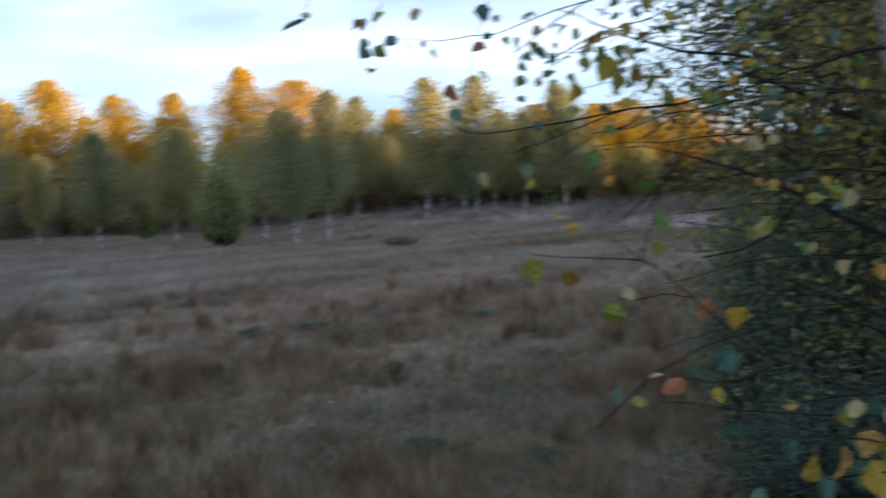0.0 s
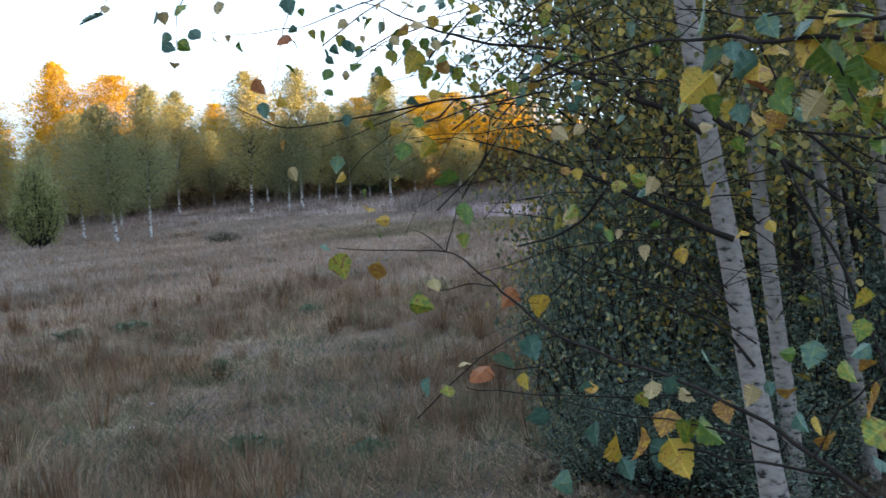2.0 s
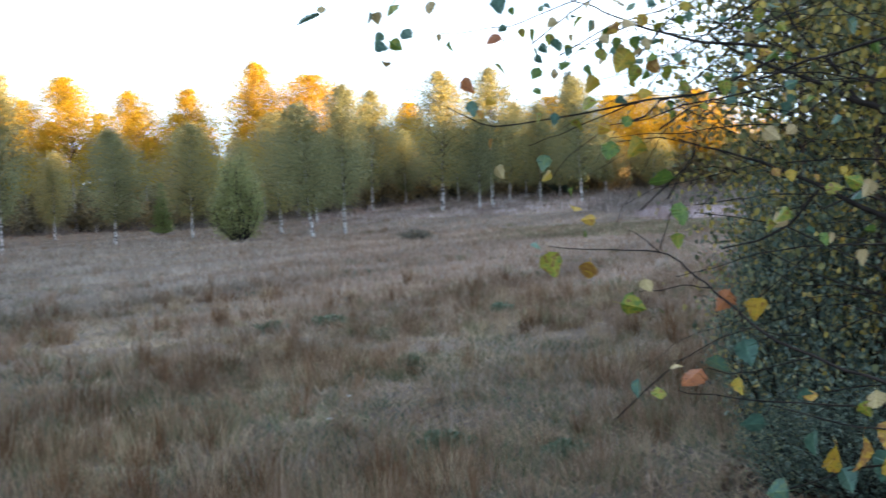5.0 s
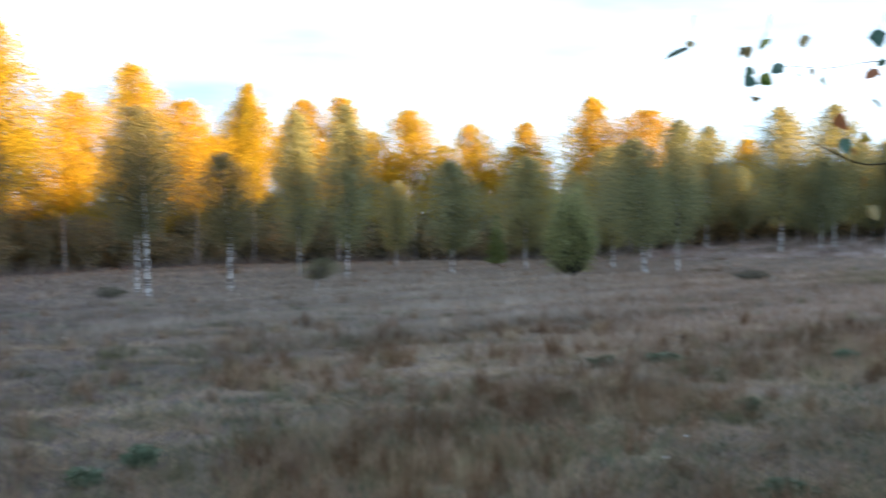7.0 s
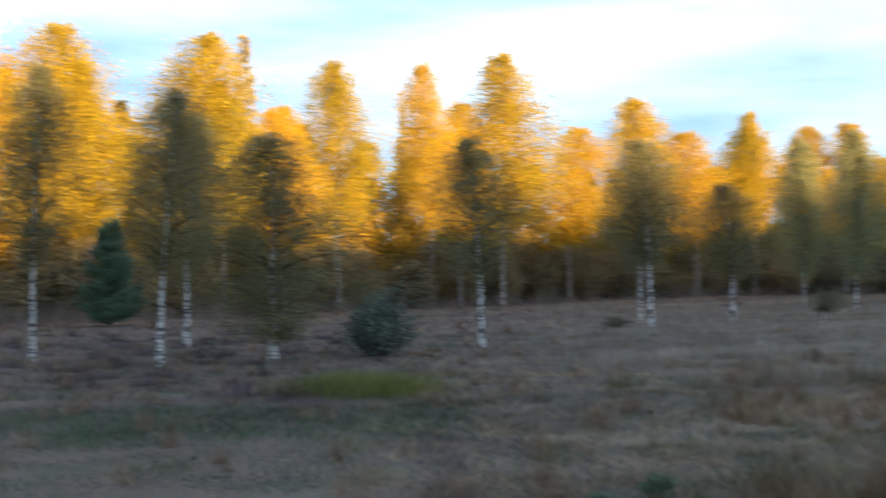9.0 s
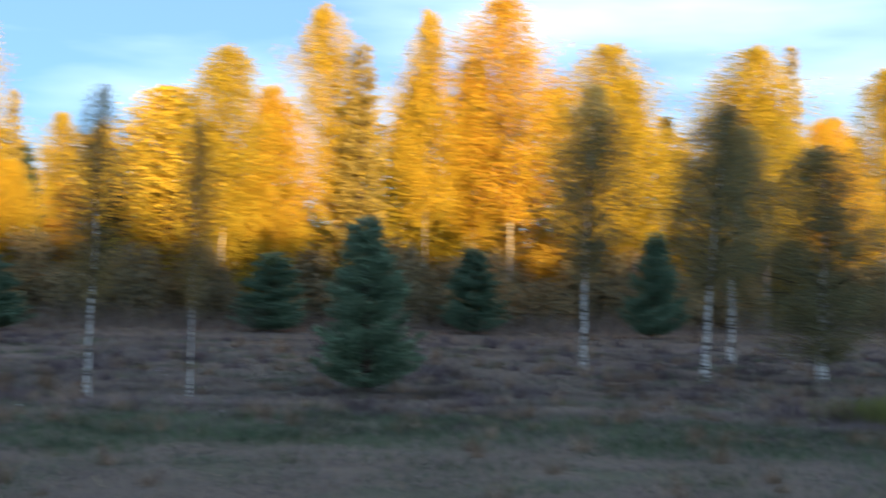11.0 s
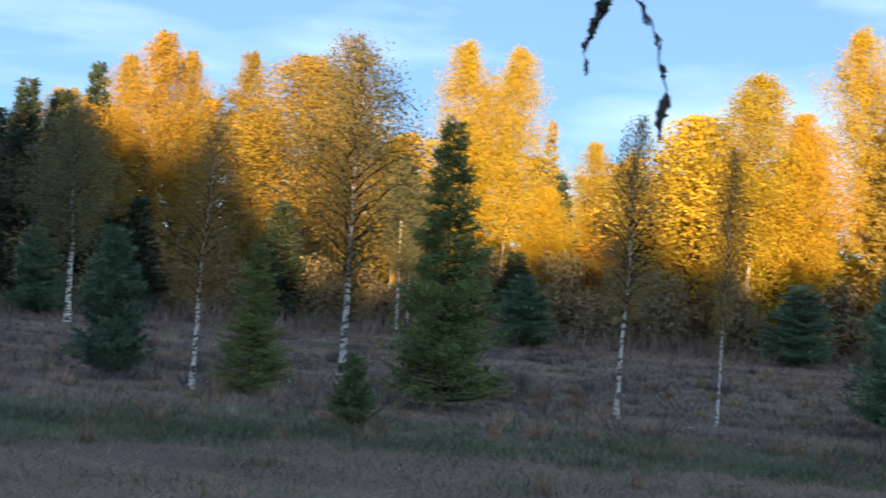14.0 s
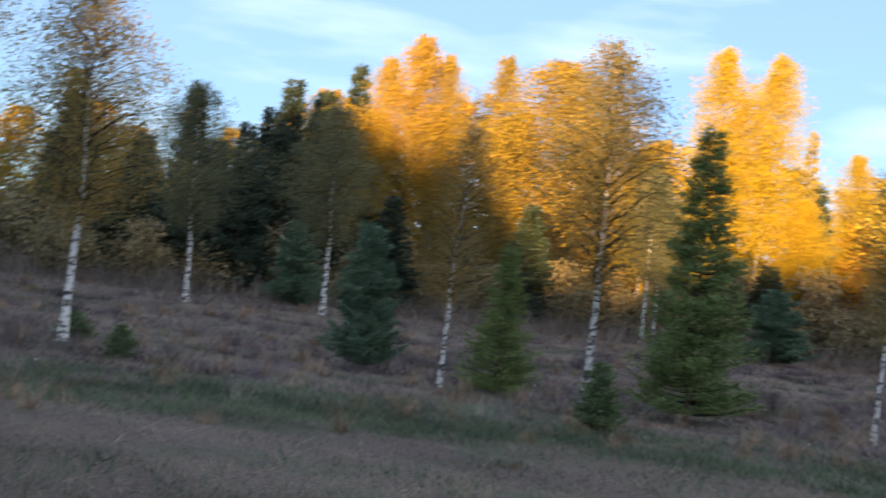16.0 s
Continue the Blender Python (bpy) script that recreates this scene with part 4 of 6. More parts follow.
# ---- the wood's depth: shorter trees and scrub behind the first row ----
FILL = random.Random(21)


WOOD_AZ, WOOD_R = [-14, 10, 25, 31, 37, 46, 56, 75, 118], [116, 110, 106, 98, 84, 68, 62, 60, 58]
HEIGHT_AZ = [-14, 0, 5, 12, 20, 30, 35, 45, 52, 60, 65, 70, 76, 82, 88, 97, 104, 118]
HEIGHT_M = [7, 7.5, 10, 10, 11, 12, 13, 11, 12, 13.5, 12.5, 10.5, 8.5, 11, 9.5, 10.5, 8, 8]


def wood_edge(az):
    """How far off the wood's first row stands."""
    return float(np.interp(az, WOOD_AZ, WOOD_R))


def undergrowth(az, r, h, w):
    v = FILL.randrange(2)
    build = lambda: bush("undergrowth", "dark leafy scrub under the trees of the wood", "shrub", "scrub of the wood", 120 + v, 3.0, 3.0, 30, 3800, 0.17, UNDER_LEAF, 0.7)
    return stand(("ug", v), build, az, r, h, w, 0, (3.0, 3.0))


def wood_height(az):
    return float(np.interp(az, HEIGHT_AZ, HEIGHT_M))


def inner_birch(az, r, h, w):
    v = FILL.randrange(2)
    brown = az > 87 or v == 1
    build = lambda: broadleaf("inner_birch", "birch in yellow leaf inside the wood", "tree", "birches inside the wood", 130 + v, 12.0, 3.0, 0.12, 70, 7000, 0.15, (FOREST_LEAF, BROWN_LEAF)[brown], SHADED_BARK, 0.045, 1.0, 0.5, 0.0, 1, 0.5)
    return stand(("ib", v, brown), build, az, r, h, w, 0, (12.0, 3.0))


az = -26.0
while az < 119:
    r = wood_edge(az)
    step = 3.2 / r * 57.3
    deep = FILL.uniform(8, 16)
    inner_birch(az + FILL.uniform(-0.6, 0.6), r + deep, wood_height(az) * (1 + deep / r) * FILL.uniform(0.8, 0.95), FILL.uniform(4.5, 6.0))
    undergrowth(az, r - FILL.uniform(3.0, 6.5), FILL.uniform(2.0, 3.7) * (r / 60) ** 0.5, FILL.uniform(2.6, 4.2))
    undergrowth(az + 0.5 * step, r - FILL.uniform(0.5, 3), FILL.uniform(2.6, 4.4) * (r / 60) ** 0.5, FILL.uniform(3.0, 4.4))
    undergrowth(az + FILL.uniform(-1, 1), r + FILL.uniform(4, 8), FILL.uniform(3.5, 5.0), FILL.uniform(3.5, 5))
    inner_birch(az + FILL.uniform(-0.6, 0.6), r + FILL.uniform(1, 6), wood_height(az) * FILL.uniform(0.5, 0.85), FILL.uniform(3.8, 5.0))
    undergrowth(az + 0.5 * step, r + FILL.uniform(0.5, 2.5), FILL.uniform(2.6, 4.2), FILL.uniform(3.4, 4.6))
    az += step

for a, r, h, w in ((104.9, 58.0, 6.8, 3.2), (100.4, 59.0, 9.2, 3.2), (98.0, 61.0, 8.8, 3.0), (108.0, 56.0, 6.5, 3.2), (111.0, 57.0, 9.0, 3.2)):
    forest_pine(a, r, h, w)


FAR_WOOD = surface("far_wood_foliage", [(0.3, (0.03, 0.035, 0.015)), (0.5, (0.10, 0.09, 0.03)), (0.7, (0.24, 0.18, 0.05))], 1.6, (1, 1, 1), 1.0, 0.9, 8.0, 0.5)


# unseen tall birches, added beyond the last bearing to shade the wood behind them
for a, r, h, w in ((118.5, 30.0, 9.5, 2.4), (121.0, 26.0, 9.0, 2.2), (122.0, 36.0, 10.5, 2.6), (125.5, 31.0, 10.0, 2.6), (129.0, 27.0, 9.5, 2.4), (119.0, 39.0, 10.5, 2.6)):
    forest_birch(a, r, h, w)


def far_woods():
    """An unseen wood behind the camera, beyond the meadow, added to block the low sun."""
    rng = np.random.default_rng(9)
    pieces = []
    for row, x0 in enumerate((143.0, 149.0, 155.0)):
        for y in np.arange(-260, 420, 2.1):
            yy = y + rng.uniform(-0.8, 0.8)
            # rises and notches in the treetops set which trees the sun reaches
            top = (14.85 + 0.9 * float(smooth_step(22.0, 36.0, yy)) - 6.6 * float(smooth_step(72.0, 84.0, yy))
                   + 1.7 * math.exp(-((yy + 21.0) / 4.5) ** 2) - 2.0 * math.exp(-((yy + 29.5) / 2.1) ** 2) - 1.9 * math.exp(-((yy + 36.0) / 1.8) ** 2) + 4.5 * float(smooth_step(-37.0, -42.0, yy)) + rng.normal() * 0.6)
            k = np.array([0, 0.12, 0.4, 0.75, 0.93, 1.0])
            rad = np.array([0.3, 1.9, 2.0, 1.5, 0.8, 0.1]) * rng.uniform(0.8, 1.2)
            pts = np.stack([x0 + rng.uniform(-1, 1) + 0 * k, yy + 0 * k, k * top], 1)
            v, q = tube(pts, rad, 7)
            v = v + rng.normal(size=v.shape) * 0.25
            pieces.append((v, q))
    me = mesh_of("far_woods", *joined(pieces), FAR_WOOD)
    tagged(new("far_woods", me), "unseen distant wood that blocks the low sun", "woods", "", "stuff")


far_woods()


def wood_interior():
    """The dim mass of foliage deep inside the wood, behind its first rows."""
    rng = np.random.default_rng(19)
    n = 110000
    az = rng.uniform(-30, 122, n)
    r = np.interp(az, WOOD_AZ, WOOD_R) + rng.uniform(15, 28, n)
    top = np.interp(az, HEIGHT_AZ, HEIGHT_M) * (0.46 + 0.07 * np.sin(az * 2.1) + 0.05 * np.sin(az * 5.3 + 1))
    a = np.radians(az)
    x, y = -r * np.sin(a), r * np.cos(a)
    c = np.stack([x, y, ground_z(x, y) + top * rng.uniform(0.02, 1.0, n) ** 0.9], 1)
    tagged(new("wood_interior", mesh_of("wood_interior", *leaves(rng, c, 0.46, 0.36, 0.4), UNDER_LEAF)), "dim brown and olive foliage deep inside the wood", "woods", "", "stuff")


wood_interior()


def edge_weeds():
    """Dry stalks and brambles along the foot of the wood."""
    rng = np.random.default_rng(44)
    az = rng.uniform(-20, 119, 1500)
    r = np.interp(az, WOOD_AZ, WOOD_R) - 7 + rng.normal(size=len(az)) * 2.4
    i = np.repeat(np.arange(len(az)), 14)
    a = np.radians(az[i])
    x, y = -r[i] * np.sin(a) + rng.normal(size=len(i)) * 0.4, r[i] * np.cos(a) + rng.normal(size=len(i)) * 0.4
    h = rng.uniform(0.25, 1.25, len(az))[i] * rng.uniform(0.3, 1.1, len(i))
    tagged(new("edge_weeds", mesh_of("edge_weeds", *blades(rng, x, y, h, np.full(len(i), 0.04), rng.uniform(0.05, 0.7, len(i))), WEEDY)), "tall dry brown weeds along the wood's foot", "weeds", "", "stuff")


edge_weeds()

# ---- the birch clump beside the camera ----
def clump_birch(x, y, sx, sy, r0):
    """One white trunk of the clump, leaning, with dark limbs and a crown that starts low."""
    seed = int(abs(x * 1000)) % 997
    rng = np.random.default_rng(seed)
    tree = tagged(new("clump_birch"), "slim white birch trunk with black marks in the thicket", "tree", "birches of the clump")
    tree.location = (x, y, 0)
    h = 6.6 if r0 > 0.045 else 5.2
    k = np.linspace(0, 1, 16)
    wob = np.cumsum(rng.normal(size=(16, 2)) * 0.004, 0)
    tp = np.stack([sx * k * h / 6 + wob[:, 0], sy * k * h / 6 + wob[:, 1], k * h - 0.03], 1)
    trunk_v, trunk_q = tube(tp, r0 * (1.12 - 0.75 * k) * (1 + 0.35 * np.exp(-k * 30)), 14)
    limbs, cen = [], []
    for i in range(30):
        u = 0.16 + 0.8 * (i + rng.uniform()) / 30
        ln = rng.uniform(0.5, 1.15) * (1.15 - 0.75 * u)
        a = rng.uniform(0, 2 * np.pi)
        o3 = np.array([math.cos(a), math.sin(a), 0])
        base = np.array([np.interp(u, k, tp[:, c]) for c in range(3)])
        q = np.linspace(0, 1, 7)[:, None]
        path = base + o3 * ln * q + np.array([0, 0, 1]) * ln * (0.9 * q - 0.7 * q ** 2)
        path[1:] += rng.normal(size=(6, 3)) * 0.03
        limbs.append(tube(path, r0 * rng.uniform(0.07, 0.15) * np.linspace(1, 0.2, 7), 5))
        if base[2] < 1.5:
            m = 14
        else:
            m = 190
        g = rng.uniform(0.2, 1.1, m)
        pts = np.stack([np.interp(g, q[:, 0], path[:, c]) for c in range(3)], 1)
        cen.append(pts + rng.normal(size=(m, 3)) * 0.13 + np.array([0, 0, -0.06]))
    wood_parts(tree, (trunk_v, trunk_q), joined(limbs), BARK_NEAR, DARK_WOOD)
    part("crown", mesh_of("crown", *near_leaves(rng, np.concatenate(cen), 0.032, 0.027, 0.6), CLUMP_LEAF), tree)
    return tree


CLUMP_LEAF = leaf_material("clump_birch_leaves", [(0.0, (0.050, 0.066, 0.034)), (0.32, (0.115, 0.140, 0.064)), (0.52, (0.215, 0.205, 0.068)), (0.74, (0.41, 0.31, 0.07)), (0.93, (0.54, 0.38, 0.07)), (1.0, (0.40, 0.17, 0.05))], 0.3, 0.42, 0.2, 0.4)
ALDER_LEAF = leaf_material("alder_leaves", [(0.0, (0.036, 0.058, 0.046)), (0.45, (0.100, 0.145, 0.108)), (0.76, (0.195, 0.255, 0.185)), (0.88, (0.34, 0.35, 0.17)), (1.0, (0.54, 0.38, 0.11))], 0.25, 0.5, 0.2, 0.35)


def bare_sapling(az, r, h, lean, r0):
    """A bare dark stem deep in the thicket."""
    x, y, z = spot(az, r)
    k = np.linspace(0, 1, 9)
    rng = np.random.default_rng(int(r * 1000 + abs(az) * 37))
    wob = np.cumsum(rng.normal(size=(9, 2)) * 0.03, 0)
    p = np.stack([lean * k * h + wob[:, 0], 0.4 * lean * k * h + wob[:, 1], k * h - 0.05], 1)
    pieces = [tube(p, r0 * (1.05 - 0.6 * k), 7)]
    for i in range(7):
        b = p[rng.integers(2, 8)]
        a = rng.uniform(0, 2 * np.pi)
        q = np.linspace(0, 1, 5)[:, None]
        w = b + np.array([math.cos(a), math.sin(a), 0.55]) * q * rng.uniform(0.5, 1.2)
        w[1:] += rng.normal(size=(4, 3)) * 0.04
        pieces.append(tube(w, r0 * 0.3 * np.linspace(1, 0.25, 5), 4))
    tree = tagged(new("bare_sapling"), "thin dark bare sapling inside the thicket", "tree", "saplings of the thicket")
    tree.location = (x, y, z)
    wood_parts(tree, pieces[0], joined(pieces[1:]), DARK_WOOD, DARK_WOOD)


for i in range(26):
    bare_sapling(-19.5 - 0.62 * i, (8.0, 11.5, 9.3, 13.0, 10.2)[i % 5], 4.5 + (i * 7 % 5) * 0.5, -0.03 - 0.02 * (i % 4), (0.022, 0.034, 0.028)[i % 3])


def alder_bush(az, r, h, w):
    v = PICK.randrange(2)
    build = lambda: bush("alder_bush", "dense dark green bush with small rounded leaves", "shrub", "bushes of the thicket", 140 + v, 2.0, 1.8, 54, 11500, 0.038, ALDER_LEAF, 0.6)
    return stand(("al", v), build, az, r, h, w, 0, (2.0, 1.8))


def thicket_tree(az, r, h, w):
    v = PICK.randrange(2)
    build = lambda: broadleaf("thicket_tree", "dense young tree with yellowing leaves in the thicket", "tree", "trees of the thicket", 150 + v, 5.5, 2.2, 0.08, 80, 11500, 0.036, CLUMP_LEAF, PINE_BARK, 0.03, 0.8, 0.5, 0.0, 1, 0.6, near_leaves)
    return stand(("tt", v), build, az, r, h, w, 0, (5.5, 2.2))


for a, r, h, w in ((-15.4, 7.9, 2.0, 0.9), (-18.0, 7.6, 2.0, 1.4), (-21.5, 8.6, 2.3, 1.9), (-17.2, 9.8, 2.3, 1.5), (-25.5, 9.8, 1.5, 2.0), (-30.0, 10.2, 1.5, 2.2), (-34.0, 9.5, 1.8, 2.0), (-20.0, 11.5, 2.8, 2.6), (-26.0, 12.0, 3.0, 3.0), (-23.5, 6.4, 0.8, 1.1), (-19.0, 6.7, 0.9, 1.0), (-25.5, 7.4, 1.2, 1.4), (-29.5, 7.6, 1.3, 1.5), (-16.0, 7.0, 0.7, 0.7)):
    alder_bush(a, r, h, w)
for a, r, h, w in ((-17.2, 9.4, 6.8, 2.0), (-19.6, 8.9, 6.8, 2.0), (-16.6, 8.6, 5.6, 1.9), (-19.5, 7.6, 5.5, 1.9), (-18.5, 10.5, 6.5, 2.2), (-23.0, 9.8, 6.0, 2.3), (-29.0, 16.5, 7.5, 3.2), (-33.0, 13.0, 7.0, 2.8), (-37.0, 10.0, 6.5, 2.8), (-22.0, 13.5, 7.0, 3.0), (-28.5, 14.5, 7.5, 3.2), (-34.5, 15.0, 7.5, 3.4), (-40.0, 9.0, 6.5, 3.0), (-47.0, 8.0, 6.5, 3.0)):
    thicket_tree(a, r, h, w)


def fallen_leaves():
    rng = np.random.default_rng(61)
    x, y, r, az = polar(rng, 5200, -34, -12.5, 4.5, 11)
    c = np.stack([x, y, rng.uniform(0.005, 0.05, len(x))], 1)
    me = mesh_of("fallen_leaves", *leaves(rng, c, 0.045, 0.036, 0.0), LITTER)
    tagged(new("fallen_leaves", me), "brown and yellow leaves fallen under the birches", "leaf litter", "", "stuff")


LITTER = leaf_material("leaf_litter", [(0.0, (0.075, 0.052, 0.036)), (0.6, (0.15, 0.10, 0.07)), (0.9, (0.27, 0.20, 0.10)), (1.0, (0.40, 0.30, 0.10))], 0.1, 0.8)
fallen_leaves()


# ---- single leaves, twigs and branches close by ----
def big_leaf_material(name, stops, spots, rough=0.5):
    m, n, l = material(name)
    co, no, fine, info = n.new("ShaderNodeTexCoord"), n.new("ShaderNodeTexNoise"), n.new("ShaderNodeTexVoronoi"), n.new("ShaderNodeObjectInfo")
    no.inputs["Scale"].default_value, fine.inputs["Scale"].default_value = 3.6, 10.0
    for node in (no, fine):
        l.new(co.outputs["Object"], node.inputs["Vector"])
    add = n.new("ShaderNodeMath")
    add.operation = "MULTIPLY_ADD"
    add.inputs[1].default_value = 0.5
    l.new(info.outputs["Random"], add.inputs[0])
    sub = n.new("ShaderNodeMath")
    sub.operation = "MULTIPLY_ADD"
    sub.inputs[1].default_value, sub.inputs[2].default_value = 1.5, -0.40
    l.new(no.outputs["Fac"], sub.inputs[0])
    l.new(sub.outputs[0], add.inputs[2])
    r = ramp(n, stops)
    l.new(add.outputs[0], r.inputs[0])
    fac = ramp(n, [(0.0, (1, 1, 1)), (spots, (1, 1, 1)), (spots + 0.06, (0, 0, 0))])
    l.new(fine.outputs["Distance"], fac.inputs[0])
    mix = n.new("ShaderNodeMix")
    mix.data_type = "RGBA"
    mix.inputs[7].default_value = (0.09, 0.045, 0.02, 1)
    l.new(fac.outputs[0], mix.inputs[0])
    l.new(r.outputs[0], mix.inputs[6])
    # ribs and veins: a pale rib down the middle, fine lines slanting off it
    xyz, ax, slant, wave = n.new("ShaderNodeSeparateXYZ"), n.new("ShaderNodeMath"), n.new("ShaderNodeMath"), n.new("ShaderNodeMath")
    ax.operation, slant.operation, wave.operation = "ABSOLUTE", "MULTIPLY_ADD", "SINE"
    l.new(co.outputs["Object"], xyz.inputs[0])
    l.new(xyz.outputs["X"], ax.inputs[0])
    l.new(ax.outputs[0], slant.inputs[0])
    slant.inputs[1].default_value = -0.9
    l.new(xyz.outputs["Y"], slant.inputs[2])
    many = n.new("ShaderNodeMath")
    many.operation = "MULTIPLY"
    many.inputs[1].default_value = 55.0
    l.new(slant.outputs[0], many.inputs[0])
    l.new(many.outputs[0], wave.inputs[0])
    vein = ramp(n, [(0.0, (0.94, 0.94, 0.94)), (0.7, (1, 1, 1)), (1.0, (1.05, 1.05, 1.04))])
    l.new(wave.outputs[0], vein.inputs[0])
    rib = ramp(n, [(0.0, (1.5, 1.5, 1.35)), (0.025, (1, 1, 1)), (0.3, (1, 1, 1)), (0.5, (0.7, 0.66, 0.6))])
    l.new(ax.outputs[0], rib.inputs[0])
    skin = multiplied(n, l, multiplied(n, l, mix.outputs[2], vein.outputs[0]), rib.outputs[0])
    p, t, s, o = n.new("ShaderNodeBsdfPrincipled"), n.new("ShaderNodeBsdfTranslucent"), n.new("ShaderNodeMixShader"), n.new("ShaderNodeOutputMaterial")
    p.inputs["Roughness"].default_value = rough
    p.inputs["Specular IOR Level"].default_value = 0.4
    s.inputs[0].default_value = 0.15
    l.new(skin, p.inputs["Base Color"])
    l.new(skin, t.inputs["Color"])
    l.new(p.outputs[0], s.inputs[1])
    l.new(t.outputs[0], s.inputs[2])
    l.new(s.outputs[0], o.inputs[0])
    return m


LEAF_MATS = {
    "green": big_leaf_material("leaf_green", [(0.100, (0.048, 0.103, 0.019)), (0.550, (0.106, 0.181, 0.024)), (0.800, (0.299, 0.275, 0.028)), (0.950, (0.176, 0.086, 0.028))], 0.12),
    "teal": big_leaf_material("leaf_blue_green", [(0.2, (0.04, 0.10, 0.07)), (0.6, (0.085, 0.175, 0.12)), (0.9, (0.16, 0.23, 0.10))], 0.1, 0.35),
    "yellow": big_leaf_material("leaf_yellow", [(0.200, (0.194, 0.206, 0.028)), (0.360, (0.414, 0.292, 0.028)), (0.660, (0.484, 0.292, 0.033)), (0.800, (0.246, 0.103, 0.028)), (1.000, (0.440, 0.258, 0.048))], 0.16),
    "pale": big_leaf_material("leaf_pale", [(0.200, (0.357, 0.279, 0.115)), (0.800, (0.468, 0.344, 0.164))], 0.16),
    "rust": big_leaf_material("leaf_rust", [(0.200, (0.265, 0.074, 0.018)), (0.800, (0.374, 0.133, 0.036))], 0.2),
}


def leaf_mesh(name, mat, seed):
    """A birch leaf of unit length: toothed outline, folded along the rib, a short stalk."""
    rng = np.random.default_rng(seed)
    bm = bmesh.new()
    n = 15
    rib, left, right = [], [], []
    fold, bend, curl = rng.uniform(0.05, 0.55), rng.uniform(-0.45, 0.25), rng.uniform(-0.5, 0.5)
    for i in range(n + 1):
        u = i / n
        half = 0.45 * (math.sin(math.pi * min(1, u * 1.02) ** 0.62) ** 0.9 if 0 < u < 1 else 0) * (1.0 if i % 2 else 0.9) * (1 + 0.06 * rng.normal())
        z = bend * u * u
        rib.append(bm.verts.new((0, u, z)))
        if 0 < i < n:
            left.append(bm.verts.new((-half, u + 0.025 * (i % 2), z + half * (fold + curl * half) + rng.normal() * 0.014)))
            right.append(bm.verts.new((half, u + 0.025 * (i % 2), z + half * (fold - curl * half) + rng.normal() * 0.014)))
    for side in (left, right):
        bm.faces.new((rib[0], side[0], rib[1]))
        for i in range(len(side) - 1):
            bm.faces.new((rib[i + 1], side[i], side[i + 1], rib[i + 2]))
        bm.faces.new((rib[-2], side[-1], rib[-1]))
    stalk = [bm.verts.new(c) for c in ((-0.012, 0, 0), (0.012, 0, 0), (0.006, -0.3, 0.04), (-0.006, -0.3, 0.04))]
    bm.faces.new(stalk)
    me = bpy.data.meshes.new(name)
    bm.to_mesh(me)
    bm.free()
    me.materials.append(mat)
    return me


LEAF_MESHES = {c: [leaf_mesh("leaf", m, 200 + 7 * i + k) for k in range(6)] for i, (c, m) in enumerate(LEAF_MATS.items())}
LEAF_RNG = random.Random(77)


def leafy_branch(name, label):
    return tagged(new(name), label, "branch")


def twig(branch, points, r0, r1):
    p = np.array(points, dtype=float)
    k = np.linspace(0, 1, len(p))
    f = np.linspace(0, 1, 3 * len(p))
    fine = np.stack([np.interp(f, k, p[:, c]) for c in range(3)], 1)
    fine[1:-1] += np.random.default_rng(int(abs(p[0, 0]) * 1e4)).normal(size=fine[1:-1].shape) * 0.006 * min(1.0, r0 / 0.002)
    fine[1:-1] = (fine[:-2] + 2 * fine[1:-1] + fine[2:]) / 4
    part("twig", mesh_of("twig", *tube(fine, np.linspace(r0, r1, len(f)), 6), DARK_WOOD, True), branch)


def leaf(branch, x, y, z, size, colour):
    """One leaf hanging about the given middle point."""
    me = LEAF_RNG.choice(LEAF_MESHES[colour])
    ob = new("leaf", me)
    ob.parent = branch
    away = math.degrees(math.atan2(-x, y))
    tip = LEAF_RNG.gauss(0, 40)
    turn = Matrix.Rotation(radians(away + LEAF_RNG.gauss(0, 42)), 4, "Z") @ Matrix.Rotation(radians(-90 + LEAF_RNG.gauss(0, 30)), 4, "X") @ Matrix.Rotation(radians(tip), 4, "Z")
    ob.matrix_basis = Matrix.Translation((x, y, z)) @ turn @ Matrix.Diagonal((size, size, size, 1)) @ Matrix.Translation((0, -0.5, 0))


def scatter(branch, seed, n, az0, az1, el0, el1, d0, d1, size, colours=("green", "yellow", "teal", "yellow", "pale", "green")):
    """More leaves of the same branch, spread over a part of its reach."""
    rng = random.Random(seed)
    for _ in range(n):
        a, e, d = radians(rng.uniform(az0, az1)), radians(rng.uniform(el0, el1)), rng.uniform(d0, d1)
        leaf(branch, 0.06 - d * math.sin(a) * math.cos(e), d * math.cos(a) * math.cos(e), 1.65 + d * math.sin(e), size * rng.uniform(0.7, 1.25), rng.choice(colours))


